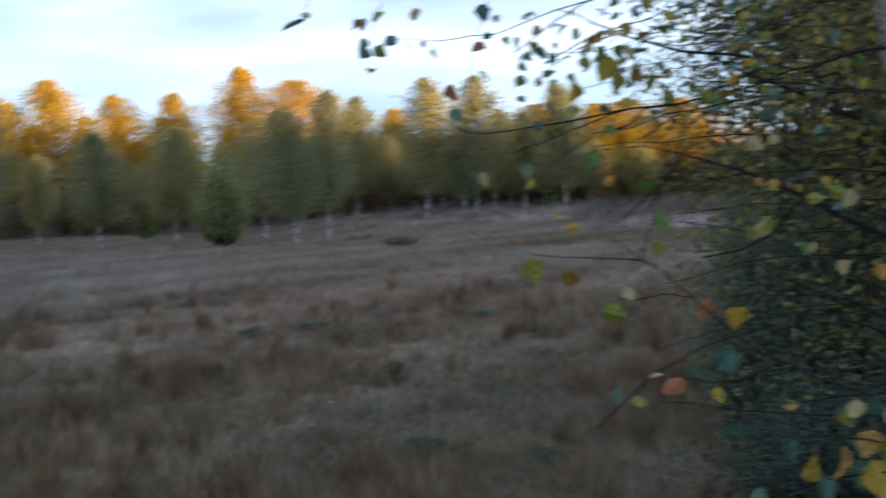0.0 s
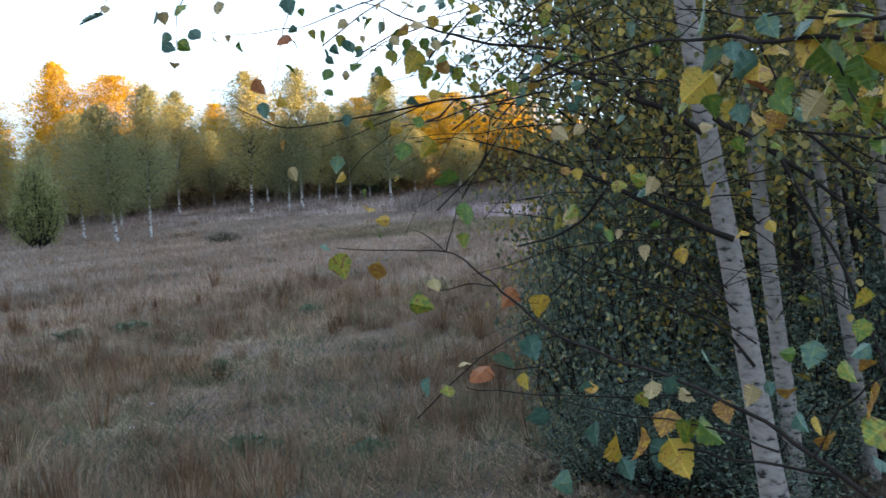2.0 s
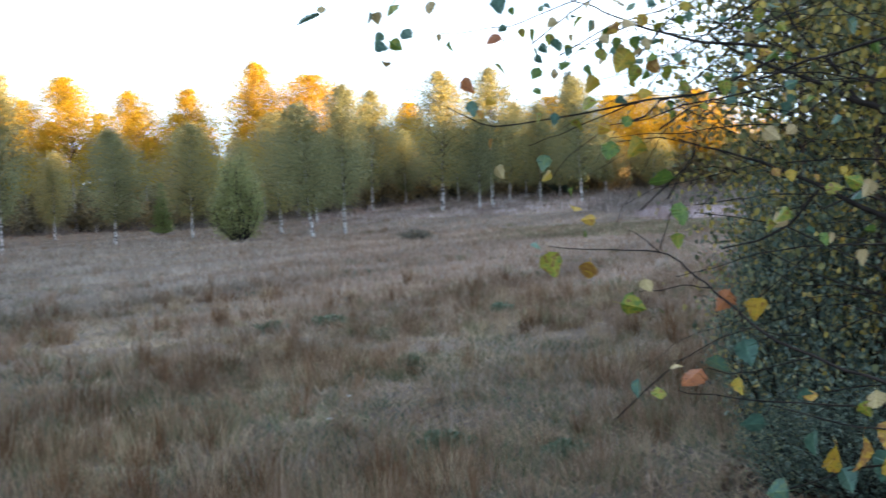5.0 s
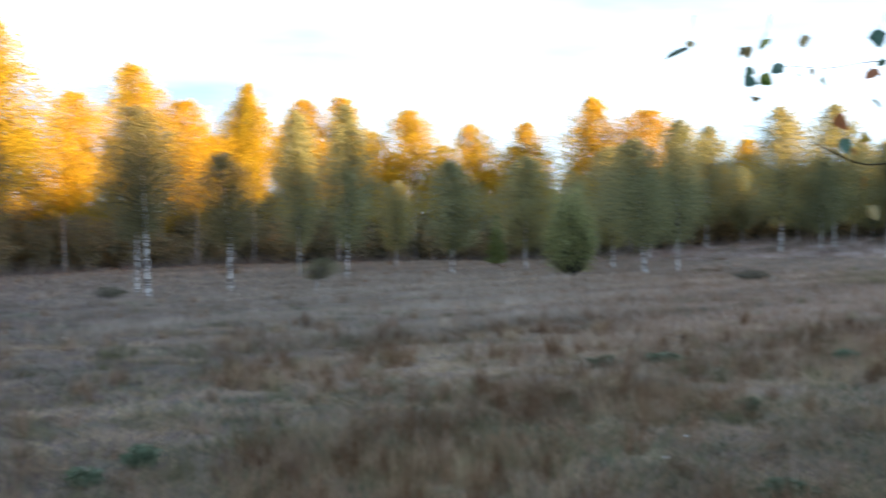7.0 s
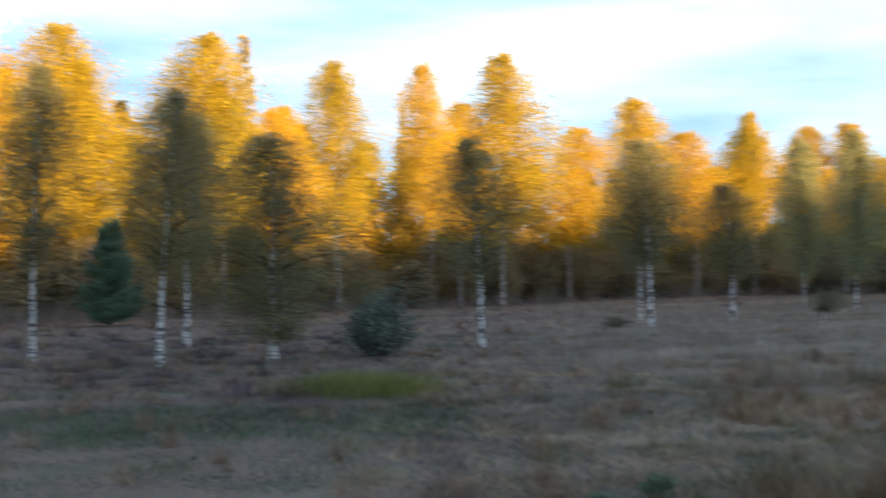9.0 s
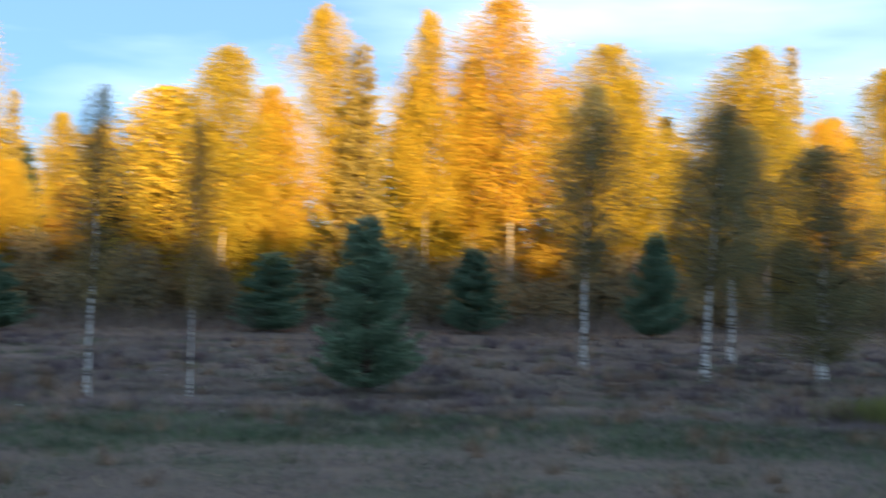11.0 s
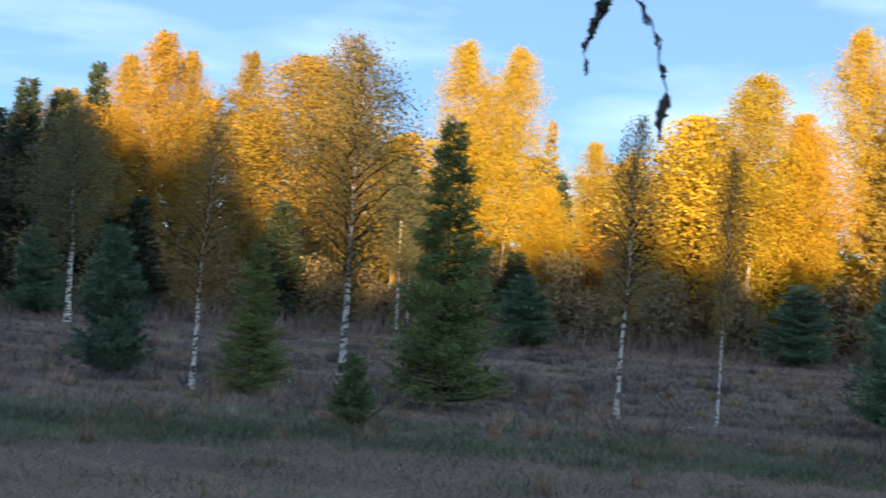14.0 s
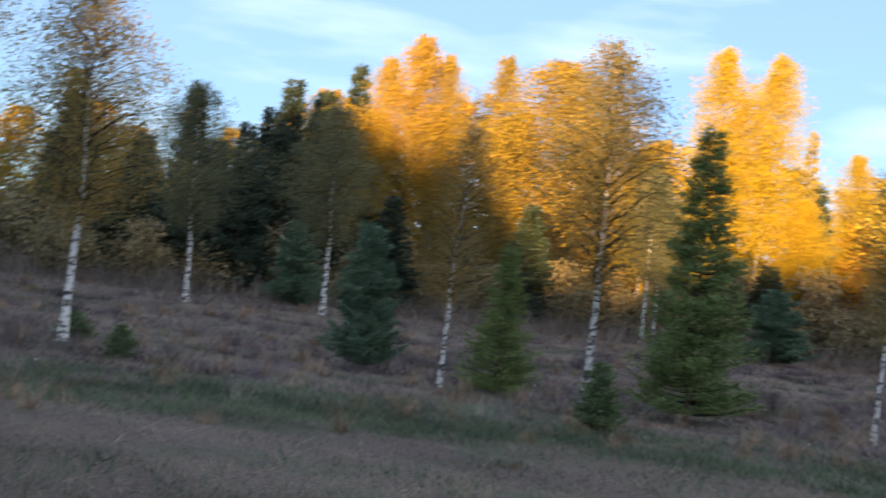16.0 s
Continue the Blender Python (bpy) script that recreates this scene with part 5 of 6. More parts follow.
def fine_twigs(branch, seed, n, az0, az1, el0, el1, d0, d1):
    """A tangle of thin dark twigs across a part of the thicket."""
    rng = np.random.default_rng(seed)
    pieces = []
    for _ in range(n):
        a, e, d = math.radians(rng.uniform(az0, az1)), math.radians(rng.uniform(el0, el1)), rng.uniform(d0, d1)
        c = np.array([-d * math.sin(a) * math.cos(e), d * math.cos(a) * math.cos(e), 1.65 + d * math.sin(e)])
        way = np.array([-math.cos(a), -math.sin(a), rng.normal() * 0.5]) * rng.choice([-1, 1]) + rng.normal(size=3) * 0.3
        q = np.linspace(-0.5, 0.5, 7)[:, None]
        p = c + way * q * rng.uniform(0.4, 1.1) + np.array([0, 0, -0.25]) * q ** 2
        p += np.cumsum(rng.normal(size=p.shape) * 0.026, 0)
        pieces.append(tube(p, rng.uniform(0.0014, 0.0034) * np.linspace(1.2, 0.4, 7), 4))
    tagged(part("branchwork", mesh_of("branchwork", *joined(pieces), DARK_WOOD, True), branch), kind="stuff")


DRIED = surface("shrivelled_leaf", [(0.3, (0.03, 0.03, 0.025)), (0.7, (0.09, 0.08, 0.06))], 300.0, (1, 1, 1), 0.6, 0.8, 4, 0.001)


def shrivelled(branch, a, b, half):
    rng = np.random.default_rng(int(half * 1e7) % 991)
    k = np.linspace(0, 1, 9)
    p = np.array(a)[None] * (1 - k[:, None]) + np.array(b)[None] * k[:, None]
    p += rng.normal(size=p.shape) * half * 0.25
    rad = half * np.sin(np.pi * np.clip(k * 0.96 + 0.03, 0, 1)) ** 0.7 * rng.uniform(0.6, 1.2, 9) + 0.0002
    v, q = tube(p, rad, 6)
    part("shrivelled_leaf", mesh_of("shrivelled_leaf", v + rng.normal(size=v.shape) * half * 0.18, q, DRIED, True), branch)


# white trunks of the birch clump: foot, foot, and how far they lean over 6 m
clump_birch(2.27, 5.06, -0.82, 0.03, 0.051)
clump_birch(2.65, 5.75, -0.55, -0.07, 0.042)
clump_birch(3.44, 6.85, -0.69, -0.19, 0.027)
clump_birch(3.29, 6.26, -0.86, -0.10, 0.033)
clump_birch(3.88, 7.27, -0.71, -0.07, 0.027)
clump_birch(3.34, 5.78, -0.69, -0.09, 0.036)
clump_birch(3.22, 5.21, -0.88, -0.06, 0.036)
clump_birch(3.85, 8.20, -0.48, -0.36, 0.032)
clump_birch(3.49, 8.88, -0.64, -0.31, 0.032)

# the long leafy branches that reach across the view
low_branch = leafy_branch('low_branch', 'thin dark birch branch with spotted yellow and green leaves')
twig(low_branch, [(1.122, 1.856, 1.036), (1.080, 1.992, 1.092), (1.033, 2.105, 1.142), (1.002, 2.174, 1.184), (0.917, 2.315, 1.233), (0.834, 2.431, 1.281), (0.756, 2.522, 1.305), (0.683, 2.603, 1.350), (0.636, 2.654, 1.398), (0.588, 2.703, 1.453), (0.547, 2.741, 1.491), (0.507, 2.775, 1.517)], 0.0048, 0.0016)
twig(low_branch, [(0.507, 2.775, 1.517), (0.466, 2.808, 1.525), (0.378, 2.870, 1.525), (0.281, 2.934, 1.535)], 0.0020, 0.0010)
twig(low_branch, [(0.507, 2.775, 1.517), (0.526, 2.766, 1.585), (0.535, 2.762, 1.628)], 0.0016, 0.0010)
twig(low_branch, [(0.507, 2.775, 1.517), (0.473, 2.804, 1.554), (0.446, 2.826, 1.568)], 0.0014, 0.0008)
twig(low_branch, [(0.603, 2.689, 1.440), (0.521, 2.756, 1.436), (0.465, 2.799, 1.431)], 0.0016, 0.0008)
twig(low_branch, [(0.917, 2.315, 1.233), (0.810, 2.443, 1.219), (0.681, 2.578, 1.216), (0.600, 2.652, 1.213), (0.526, 2.716, 1.222)], 0.0020, 0.0010)
twig(low_branch, [(0.997, 2.168, 1.144), (0.933, 2.275, 1.173), (0.865, 2.367, 1.180), (0.781, 2.467, 1.187), (0.689, 2.567, 1.205)], 0.0025, 0.0010)
twig(low_branch, [(1.053, 2.060, 1.119), (0.967, 2.203, 1.114), (0.882, 2.328, 1.125), (0.797, 2.424, 1.103), (0.721, 2.493, 1.057), (0.676, 2.531, 1.036)], 0.0030, 0.0010)
twig(low_branch, [(0.756, 2.522, 1.305), (0.707, 2.568, 1.289), (0.635, 2.631, 1.261), (0.584, 2.678, 1.272)], 0.0016, 0.0010)
twig(low_branch, [(1.033, 2.105, 1.142), (1.067, 2.077, 1.225), (1.106, 2.023, 1.288), (1.141, 1.956, 1.313)], 0.0030, 0.0010)
leaf(low_branch, 0.287, 2.927, 1.492, 0.065, 'green')
leaf(low_branch, 0.365, 2.875, 1.480, 0.051, 'yellow')
leaf(low_branch, 0.256, 2.950, 1.538, 0.031, 'teal')
leaf(low_branch, 0.480, 2.788, 1.443, 0.038, 'pale')
leaf(low_branch, 0.451, 2.805, 1.400, 0.058, 'green')
leaf(low_branch, 0.619, 2.672, 1.413, 0.053, 'rust')
leaf(low_branch, 0.677, 2.617, 1.396, 0.055, 'yellow')
leaf(low_branch, 0.555, 2.744, 1.599, 0.057, 'green')
leaf(low_branch, 0.517, 2.777, 1.671, 0.060, 'green')
leaf(low_branch, 0.543, 2.749, 1.541, 0.035, 'green')
leaf(low_branch, 0.654, 2.622, 1.309, 0.058, 'teal')
leaf(low_branch, 0.601, 2.665, 1.281, 0.056, 'teal')
leaf(low_branch, 0.552, 2.700, 1.252, 0.064, 'rust')
leaf(low_branch, 0.527, 2.725, 1.271, 0.035, 'pale')
leaf(low_branch, 0.638, 2.623, 1.239, 0.041, 'yellow')
leaf(low_branch, 0.450, 2.775, 1.221, 0.045, 'teal')
leaf(low_branch, 0.489, 2.744, 1.214, 0.040, 'green')
leaf(low_branch, 0.651, 2.594, 1.166, 0.053, 'teal')
leaf(low_branch, 0.842, 2.410, 1.233, 0.050, 'pale')
leaf(low_branch, 0.873, 2.375, 1.244, 0.050, 'teal')
leaf(low_branch, 0.932, 2.309, 1.287, 0.073, 'teal')
leaf(low_branch, 0.781, 2.445, 1.115, 0.079, 'yellow')
leaf(low_branch, 0.818, 2.409, 1.131, 0.066, 'yellow')
leaf(low_branch, 0.856, 2.376, 1.172, 0.063, 'yellow')
leaf(low_branch, 0.845, 2.371, 1.112, 0.070, 'teal')
leaf(low_branch, 0.868, 2.340, 1.109, 0.085, 'yellow')
leaf(low_branch, 0.886, 2.334, 1.160, 0.058, 'green')
leaf(low_branch, 0.915, 2.297, 1.163, 0.069, 'green')
leaf(low_branch, 0.790, 2.424, 1.079, 0.053, 'teal')
leaf(low_branch, 0.681, 2.527, 1.039, 0.059, 'teal')
leaf(low_branch, 0.744, 2.494, 1.141, 0.051, 'teal')
leaf(low_branch, 1.101, 2.018, 1.248, 0.078, 'yellow')
leaf(low_branch, 1.101, 1.999, 1.201, 0.081, 'green')
leaf(low_branch, 1.122, 1.953, 1.199, 0.076, 'yellow')
leaf(low_branch, 1.103, 1.972, 1.152, 0.061, 'teal')
leaf(low_branch, 1.019, 2.168, 1.246, 0.043, 'yellow')
leaf(low_branch, 0.976, 2.234, 1.240, 0.043, 'pale')
leaf(low_branch, 1.038, 2.146, 1.278, 0.038, 'green')
leaf(low_branch, 0.740, 2.523, 1.231, 0.035, 'teal')
leaf(low_branch, 0.749, 2.513, 1.229, 0.033, 'yellow')
leaf(low_branch, 0.827, 2.422, 1.214, 0.034, 'green')
leaf(low_branch, 0.894, 2.345, 1.231, 0.040, 'pale')
leaf(low_branch, 0.940, 2.275, 1.205, 0.048, 'yellow')
leaf(low_branch, 1.086, 2.066, 1.295, 0.046, 'green')
leaf(low_branch, 1.101, 2.049, 1.335, 0.041, 'teal')

birch_bough = leafy_branch('birch_bough', 'dark crooked birch boughs crossing the thicket')
twig(birch_bough, [(1.994, 5.034, 1.811), (1.858, 5.079, 1.926), (1.728, 5.120, 1.983), (1.596, 5.155, 2.062), (1.496, 5.180, 2.105), (1.351, 5.212, 2.173), (1.193, 5.237, 2.277)], 0.0170, 0.0040)
twig(birch_bough, [(2.073, 4.999, 1.385), (1.838, 5.092, 1.505), (1.622, 5.164, 1.625), (1.423, 5.219, 1.733), (1.242, 5.262, 1.805), (1.058, 5.297, 1.864)], 0.0150, 0.0030)
twig(birch_bough, [(1.982, 4.928, 1.886), (2.114, 4.878, 1.796), (2.290, 4.803, 1.658), (2.403, 4.748, 1.538), (2.547, 4.668, 1.394), (2.689, 4.585, 1.320)], 0.0140, 0.0040)
twig(birch_bough, [(2.073, 4.571, 1.750), (2.177, 4.523, 1.529), (2.257, 4.475, 1.330), (2.345, 4.405, 1.075), (2.389, 4.342, 0.825)], 0.0100, 0.0040)
twig(birch_bough, [(1.771, 5.108, 1.956), (1.665, 5.129, 2.127), (1.534, 5.155, 2.252), (1.449, 5.153, 2.441)], 0.0100, 0.0030)
twig(birch_bough, [(1.599, 5.171, 1.627), (1.501, 5.197, 1.502), (1.335, 5.237, 1.417), (1.217, 5.264, 1.401)], 0.0080, 0.0030)
twig(birch_bough, [(2.776, 4.891, 1.562), (2.621, 4.975, 1.620), (2.463, 5.052, 1.774), (2.320, 5.112, 1.905), (2.217, 5.141, 2.127)], 0.0120, 0.0040)
twig(birch_bough, [(2.108, 4.929, 0.861), (1.978, 5.007, 1.051), (1.853, 5.059, 1.103), (1.658, 5.130, 1.161)], 0.0080, 0.0030)
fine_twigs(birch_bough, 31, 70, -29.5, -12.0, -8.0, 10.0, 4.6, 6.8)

high_branch = leafy_branch('high_branch', 'dark birch branch hung with large green and yellow leaves')
twig(high_branch, [(1.117, 1.662, 1.821), (1.089, 1.816, 1.840), (1.046, 1.967, 1.863), (0.980, 2.135, 1.885), (0.928, 2.242, 1.908), (0.852, 2.374, 1.910), (0.772, 2.495, 1.897), (0.681, 2.615, 1.867)], 0.0060, 0.0020)
twig(high_branch, [(1.117, 1.661, 1.837), (1.089, 1.812, 1.876), (1.061, 1.916, 1.887), (1.020, 2.034, 1.915), (0.975, 2.142, 1.928), (0.895, 2.295, 1.964)], 0.0045, 0.0015)
twig(high_branch, [(1.105, 1.741, 1.681), (1.087, 1.826, 1.693), (1.059, 1.931, 1.701), (1.022, 2.039, 1.715), (0.993, 2.111, 1.724)], 0.0040, 0.0015)
twig(high_branch, [(1.029, 2.015, 1.870), (1.046, 1.973, 1.799), (1.067, 1.906, 1.728), (1.087, 1.827, 1.669)], 0.0030, 0.0012)
twig(high_branch, [(0.980, 2.135, 1.885), (0.995, 2.104, 1.824), (1.000, 2.096, 1.783)], 0.0030, 0.0010)
leaf(high_branch, 0.922, 2.250, 1.937, 0.079, 'teal')
leaf(high_branch, 0.931, 2.238, 1.861, 0.061, 'teal')
leaf(high_branch, 0.913, 2.275, 1.814, 0.088, 'yellow')
leaf(high_branch, 0.899, 2.301, 1.795, 0.062, 'green')
leaf(high_branch, 0.966, 2.170, 1.840, 0.066, 'teal')
leaf(high_branch, 0.980, 2.141, 1.826, 0.068, 'yellow')
leaf(high_branch, 0.979, 2.143, 1.797, 0.063, 'rust')
leaf(high_branch, 0.961, 2.182, 1.757, 0.043, 'teal')
leaf(high_branch, 0.998, 2.095, 1.857, 0.052, 'yellow')
leaf(high_branch, 1.018, 2.043, 1.888, 0.062, 'teal')
leaf(high_branch, 1.022, 2.035, 1.852, 0.061, 'yellow')
leaf(high_branch, 1.042, 1.983, 1.828, 0.080, 'green')
leaf(high_branch, 1.027, 2.018, 1.894, 0.051, 'yellow')
leaf(high_branch, 1.059, 1.922, 1.888, 0.069, 'green')
leaf(high_branch, 1.046, 1.962, 1.904, 0.050, 'yellow')
leaf(high_branch, 1.064, 1.913, 1.801, 0.065, 'green')
leaf(high_branch, 1.076, 1.870, 1.809, 0.077, 'yellow')
leaf(high_branch, 1.084, 1.837, 1.845, 0.061, 'green')
leaf(high_branch, 1.053, 1.951, 1.778, 0.050, 'green')
leaf(high_branch, 1.081, 1.855, 1.768, 0.058, 'yellow')
leaf(high_branch, 1.067, 1.905, 1.737, 0.059, 'green')
leaf(high_branch, 1.045, 1.977, 1.743, 0.044, 'green')
leaf(high_branch, 1.032, 2.013, 1.746, 0.036, 'yellow')
leaf(high_branch, 1.021, 2.044, 1.744, 0.045, 'teal')
leaf(high_branch, 1.068, 1.904, 1.764, 0.039, 'pale')
leaf(high_branch, 1.084, 1.840, 1.722, 0.063, 'green')
leaf(high_branch, 1.071, 1.890, 1.682, 0.043, 'green')
leaf(high_branch, 1.082, 1.843, 1.635, 0.048, 'teal')
leaf(high_branch, 1.057, 1.932, 1.849, 0.055, 'green')
leaf(high_branch, 0.978, 2.147, 1.744, 0.038, 'yellow')
leaf(high_branch, 0.949, 2.206, 1.765, 0.039, 'yellow')
leaf(high_branch, 0.931, 2.242, 1.778, 0.048, 'green')
leaf(high_branch, 1.003, 2.089, 1.793, 0.042, 'green')
leaf(high_branch, 1.068, 1.896, 1.853, 0.055, 'yellow')
leaf(high_branch, 1.086, 1.821, 1.877, 0.057, 'green')
leaf(high_branch, 0.991, 2.108, 1.903, 0.052, 'teal')

hanging_spray = leafy_branch('hanging_spray', 'fine hanging birch twigs with small drooping leaves')
twig(hanging_spray, [(0.994, 4.024, 2.383), (0.777, 4.078, 2.326), (0.496, 4.125, 2.276), (0.334, 4.148, 2.214), (0.211, 4.157, 2.192), (0.091, 4.160, 2.192), (-0.016, 4.158, 2.199)], 0.0030, 0.0008)
twig(hanging_spray, [(0.294, 4.129, 2.351), (0.265, 4.144, 2.270), (0.235, 4.156, 2.188), (0.215, 4.168, 2.093), (0.198, 4.178, 1.997)], 0.0020, 0.0010)
twig(hanging_spray, [(-0.050, 4.132, 2.363), (-0.079, 4.146, 2.271), (-0.093, 4.157, 2.190), (-0.105, 4.165, 2.119)], 0.0020, 0.0010)
twig(hanging_spray, [(-0.287, 4.118, 2.369), (-0.305, 4.130, 2.289), (-0.336, 4.132, 2.255)], 0.0020, 0.0010)
twig(hanging_spray, [(1.128, 4.037, 2.051), (0.920, 4.094, 1.961), (0.711, 4.134, 1.941), (0.525, 4.160, 1.918), (0.313, 4.181, 1.884), (0.168, 4.186, 1.904), (0.075, 4.183, 1.961)], 0.0050, 0.0015)
twig(hanging_spray, [(0.711, 4.134, 1.941), (0.560, 4.158, 1.891), (0.434, 4.173, 1.849), (0.346, 4.182, 1.817)], 0.0030, 0.0010)
twig(hanging_spray, [(1.106, 4.039, 2.089), (0.866, 4.090, 2.117), (0.698, 4.111, 2.188), (0.579, 4.120, 2.243), (0.496, 4.125, 2.276)], 0.0060, 0.0015)
twig(hanging_spray, [(0.698, 4.111, 2.188), (0.599, 4.129, 2.158), (0.498, 4.147, 2.103), (0.435, 4.158, 2.058)], 0.0030, 0.0010)
leaf(hanging_spray, -0.331, 3.935, 2.218, 0.085, 'teal')
leaf(hanging_spray, -0.289, 3.934, 2.248, 0.033, 'pale')
leaf(hanging_spray, -0.148, 3.948, 2.220, 0.047, 'teal')
leaf(hanging_spray, -0.120, 3.950, 2.219, 0.044, 'pale')
leaf(hanging_spray, -0.069, 3.949, 2.242, 0.055, 'green')
leaf(hanging_spray, 0.041, 3.950, 2.245, 0.047, 'pale')
leaf(hanging_spray, 0.255, 3.946, 2.241, 0.060, 'teal')
leaf(hanging_spray, -0.029, 3.960, 2.167, 0.052, 'teal')
leaf(hanging_spray, -0.119, 3.958, 2.160, 0.041, 'teal')
leaf(hanging_spray, -0.111, 3.962, 2.133, 0.047, 'teal')
leaf(hanging_spray, -0.066, 3.963, 2.135, 0.049, 'green')
leaf(hanging_spray, 0.028, 3.963, 2.150, 0.027, 'green')
leaf(hanging_spray, 0.066, 3.963, 2.153, 0.025, 'pale')
leaf(hanging_spray, 0.101, 3.966, 2.128, 0.041, 'green')
leaf(hanging_spray, -0.098, 3.968, 2.080, 0.038, 'pale')
leaf(hanging_spray, 0.294, 3.947, 2.222, 0.027, 'green')
leaf(hanging_spray, 0.263, 3.956, 2.170, 0.033, 'teal')
leaf(hanging_spray, 0.326, 3.954, 2.155, 0.033, 'green')
leaf(hanging_spray, 0.353, 3.953, 2.145, 0.047, 'green')
leaf(hanging_spray, 0.413, 3.943, 2.182, 0.041, 'pale')
leaf(hanging_spray, 0.408, 3.950, 2.131, 0.041, 'green')
leaf(hanging_spray, 0.234, 3.961, 2.139, 0.055, 'rust')
leaf(hanging_spray, 0.271, 3.961, 2.124, 0.036, 'green')
leaf(hanging_spray, 0.362, 3.958, 2.097, 0.033, 'teal')
leaf(hanging_spray, 0.397, 3.955, 2.102, 0.038, 'teal')
leaf(hanging_spray, 0.251, 3.970, 2.049, 0.049, 'green')
leaf(hanging_spray, 0.153, 3.978, 2.003, 0.060, 'rust')
leaf(hanging_spray, 0.162, 3.984, 1.930, 0.055, 'teal')
leaf(hanging_spray, 0.361, 3.965, 2.030, 0.047, 'green')
leaf(hanging_spray, 0.422, 3.961, 2.026, 0.036, 'pale')
leaf(hanging_spray, 0.453, 3.955, 2.057, 0.047, 'green')
leaf(hanging_spray, 0.361, 3.970, 1.977, 0.036, 'green')
leaf(hanging_spray, 0.492, 3.936, 2.178, 0.047, 'green')
leaf(hanging_spray, 0.541, 3.932, 2.170, 0.055, 'pale')
leaf(hanging_spray, 0.598, 3.926, 2.155, 0.069, 'yellow')
leaf(hanging_spray, 0.579, 3.931, 2.133, 0.055, 'green')
leaf(hanging_spray, 0.628, 3.933, 2.055, 0.082, 'yellow')
leaf(hanging_spray, 0.665, 3.922, 2.105, 0.047, 'green')
leaf(hanging_spray, 0.651, 3.918, 2.164, 0.055, 'pale')
leaf(hanging_spray, 0.607, 3.931, 2.109, 0.041, 'green')
leaf(hanging_spray, 0.720, 3.921, 2.032, 0.055, 'yellow')
leaf(hanging_spray, 0.661, 3.933, 2.013, 0.060, 'green')
leaf(hanging_spray, 0.737, 3.906, 2.147, 0.047, 'green')
leaf(hanging_spray, 0.502, 3.945, 2.097, 0.047, 'green')
leaf(hanging_spray, 0.527, 3.949, 2.032, 0.041, 'green')
leaf(hanging_spray, 0.531, 3.952, 1.991, 0.060, 'yellow')
leaf(hanging_spray, 0.461, 3.949, 2.099, 0.033, 'green')
leaf(hanging_spray, 0.216, 3.988, 1.818, 0.041, 'yellow')
leaf(hanging_spray, 0.240, 3.990, 1.730, 0.049, 'pale')
leaf(hanging_spray, 0.376, 3.981, 1.753, 0.055, 'teal')
leaf(hanging_spray, 0.361, 3.976, 1.890, 0.041, 'green')
leaf(hanging_spray, 0.414, 3.972, 1.887, 0.041, 'teal')
leaf(hanging_spray, 0.483, 3.967, 1.865, 0.049, 'green')
leaf(hanging_spray, 0.570, 3.957, 1.854, 0.055, 'yellow')
leaf(hanging_spray, 0.516, 3.959, 1.928, 0.060, 'green')
leaf(hanging_spray, 0.660, 3.947, 1.789, 0.069, 'yellow')
leaf(hanging_spray, 0.578, 3.959, 1.783, 0.069, 'green')
leaf(hanging_spray, 0.616, 3.946, 1.931, 0.047, 'teal')
leaf(hanging_spray, 0.635, 3.947, 1.868, 0.047, 'green')
leaf(hanging_spray, 0.385, 3.981, 1.712, 0.041, 'yellow')
leaf(hanging_spray, 0.458, 3.975, 1.659, 0.033, 'green')
leaf(hanging_spray, 0.466, 3.974, 1.605, 0.047, 'yellow')
leaf(hanging_spray, 0.505, 3.969, 1.573, 0.047, 'yellow')
leaf(hanging_spray, 0.490, 3.970, 1.529, 0.036, 'green')
leaf(hanging_spray, 0.187, 3.984, 1.911, 0.036, 'yellow')
leaf(hanging_spray, 0.219, 3.980, 1.954, 0.041, 'yellow')
leaf(hanging_spray, 0.710, 3.921, 2.056, 0.047, 'green')
leaf(hanging_spray, 0.754, 3.918, 2.007, 0.041, 'green')
leaf(hanging_spray, 0.693, 3.933, 1.952, 0.049, 'yellow')
leaf(hanging_spray, 0.565, 3.940, 2.076, 0.049, 'green')
leaf(hanging_spray, 0.700, 3.917, 2.103, 0.041, 'pale')

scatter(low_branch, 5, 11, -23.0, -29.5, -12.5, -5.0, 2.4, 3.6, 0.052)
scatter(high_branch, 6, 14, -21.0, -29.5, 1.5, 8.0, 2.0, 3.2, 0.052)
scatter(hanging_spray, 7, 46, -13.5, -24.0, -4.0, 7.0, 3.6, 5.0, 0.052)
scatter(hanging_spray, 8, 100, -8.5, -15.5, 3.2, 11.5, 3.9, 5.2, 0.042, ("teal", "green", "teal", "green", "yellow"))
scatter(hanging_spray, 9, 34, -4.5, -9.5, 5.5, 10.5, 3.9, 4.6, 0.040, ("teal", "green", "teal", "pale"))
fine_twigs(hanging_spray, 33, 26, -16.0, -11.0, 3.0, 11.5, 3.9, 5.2)

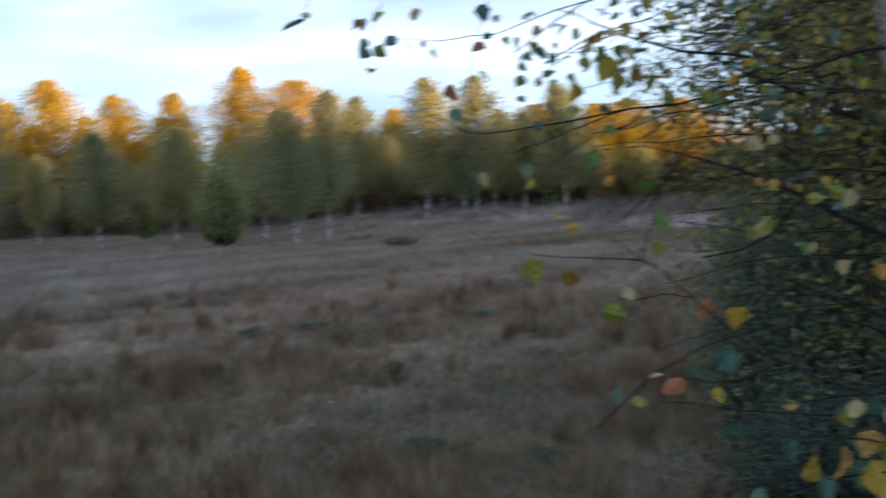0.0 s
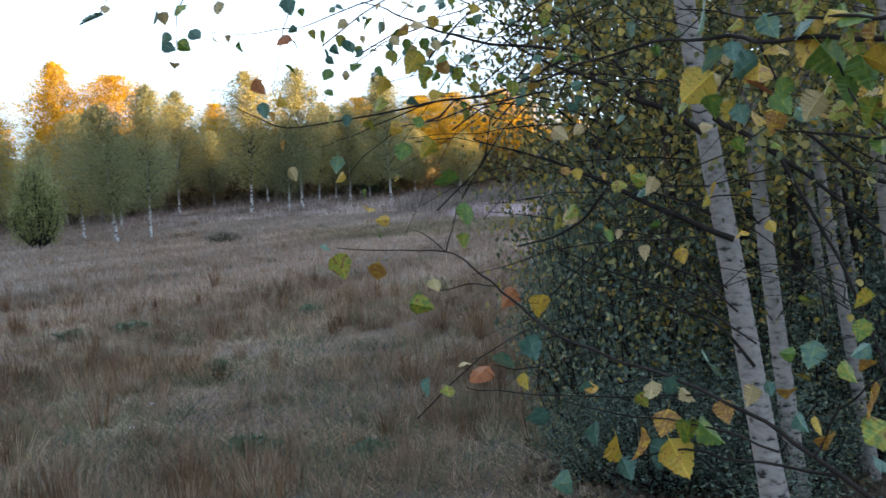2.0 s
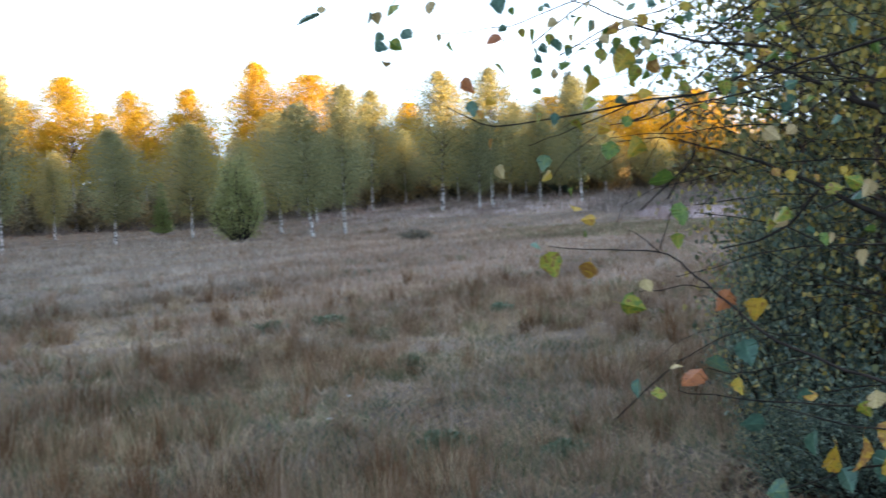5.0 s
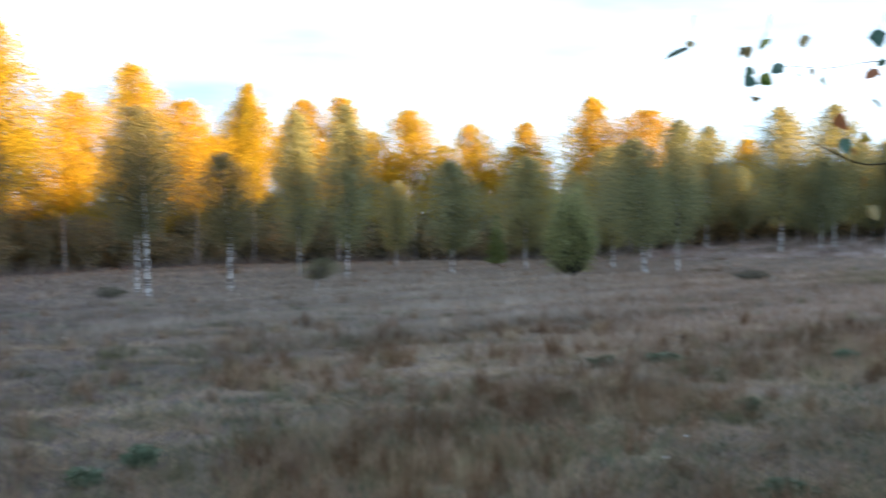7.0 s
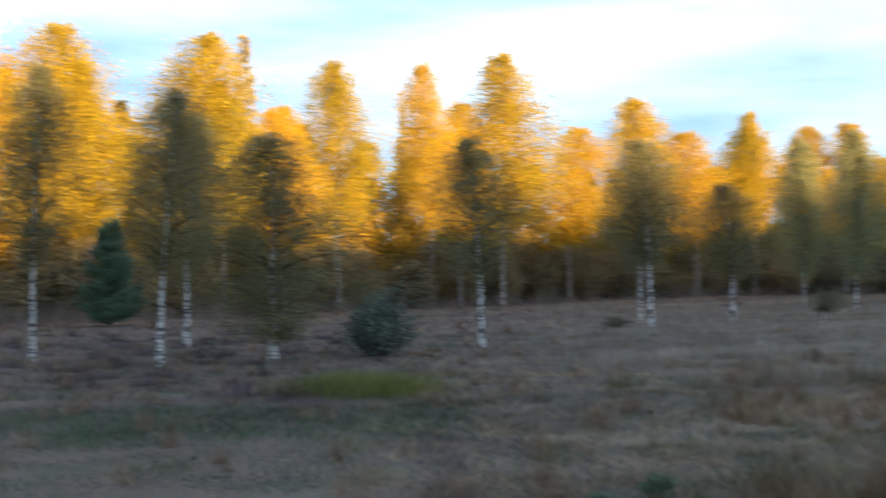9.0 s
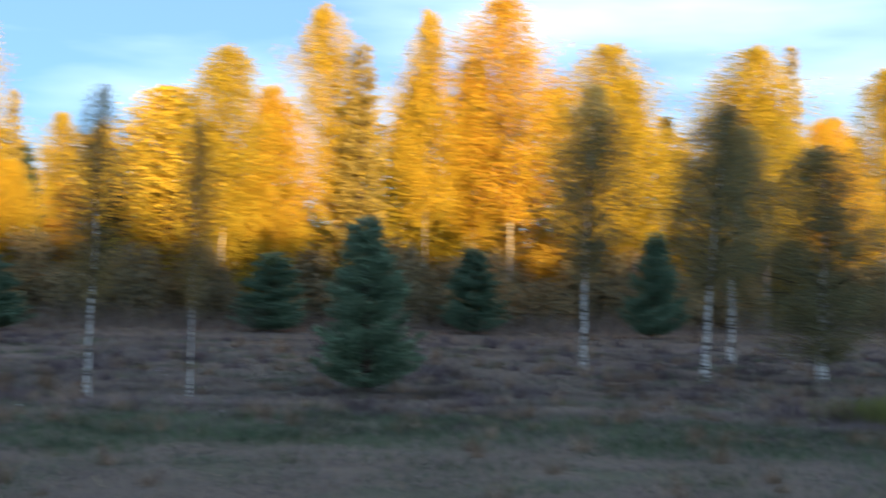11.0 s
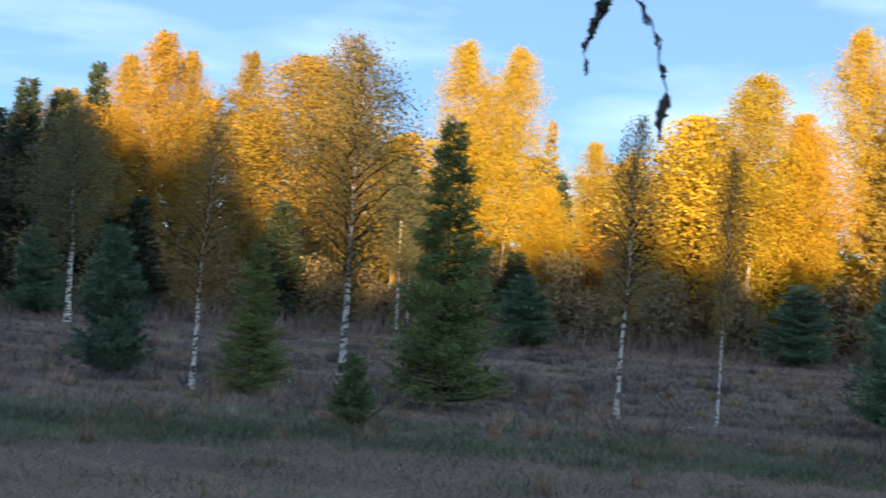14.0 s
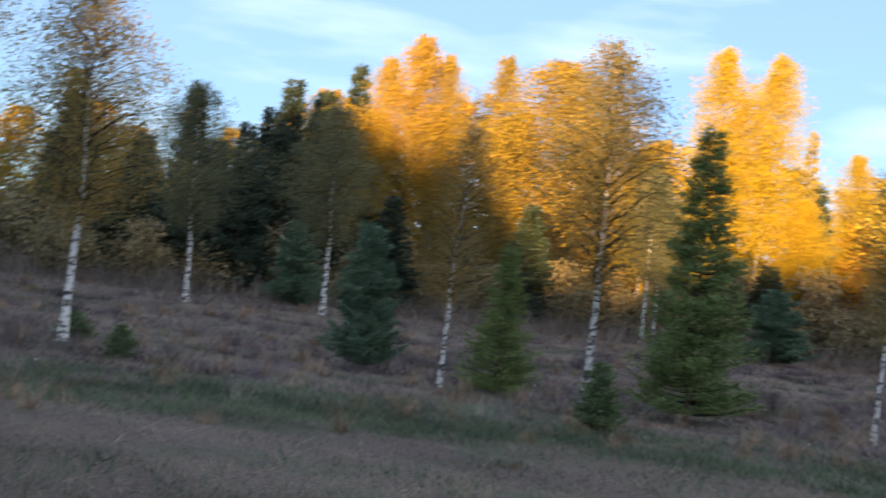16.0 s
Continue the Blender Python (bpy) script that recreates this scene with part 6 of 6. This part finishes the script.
dried_twig = leafy_branch('dried_twig', 'bare drooping twig with shrivelled dark leaves')
twig(dried_twig, [(-0.980, -0.148, 1.817), (-0.980, -0.138, 1.806), (-0.981, -0.133, 1.797), (-0.982, -0.129, 1.788), (-0.984, -0.124, 1.774), (-0.985, -0.121, 1.762), (-0.988, -0.122, 1.747), (-0.989, -0.122, 1.737)], 0.0006, 0.0004)
twig(dried_twig, [(-0.980, -0.148, 1.817), (-0.984, -0.157, 1.807), (-0.988, -0.160, 1.795), (-0.990, -0.163, 1.786), (-0.992, -0.163, 1.780), (-0.993, -0.162, 1.769)], 0.0006, 0.0004)
shrivelled(dried_twig, (-0.9788, -0.1386, 1.8074), (-0.9808, -0.1353, 1.7959), 0.0010)
shrivelled(dried_twig, (-0.9796, -0.1345, 1.8001), (-0.9804, -0.1336, 1.7954), 0.0011)
shrivelled(dried_twig, (-0.9804, -0.1297, 1.7912), (-0.9814, -0.1273, 1.7834), 0.0012)
shrivelled(dried_twig, (-0.9822, -0.1250, 1.7768), (-0.9832, -0.1226, 1.7683), 0.0020)
shrivelled(dried_twig, (-0.9841, -0.1215, 1.7615), (-0.9873, -0.1233, 1.7449), 0.0032)
shrivelled(dried_twig, (-0.9869, -0.1226, 1.7460), (-0.9880, -0.1220, 1.7368), 0.0009)
shrivelled(dried_twig, (-0.9824, -0.1559, 1.8094), (-0.9858, -0.1590, 1.7980), 0.0034)
shrivelled(dried_twig, (-0.9846, -0.1588, 1.8027), (-0.9883, -0.1624, 1.7902), 0.0028)
shrivelled(dried_twig, (-0.9879, -0.1619, 1.7912), (-0.9907, -0.1643, 1.7806), 0.0018)
shrivelled(dried_twig, (-0.9909, -0.1628, 1.7778), (-0.9925, -0.1621, 1.7690), 0.0013)
twig(dried_twig, [(-0.980, -0.148, 1.817), (-0.950, -0.098, 1.957), (-0.80, 0.20, 2.35), (-0.1, 0.9, 2.75), (0.9, 2.0, 3.0), (1.9, 3.9, 3.1)], 0.0008, 0.012)
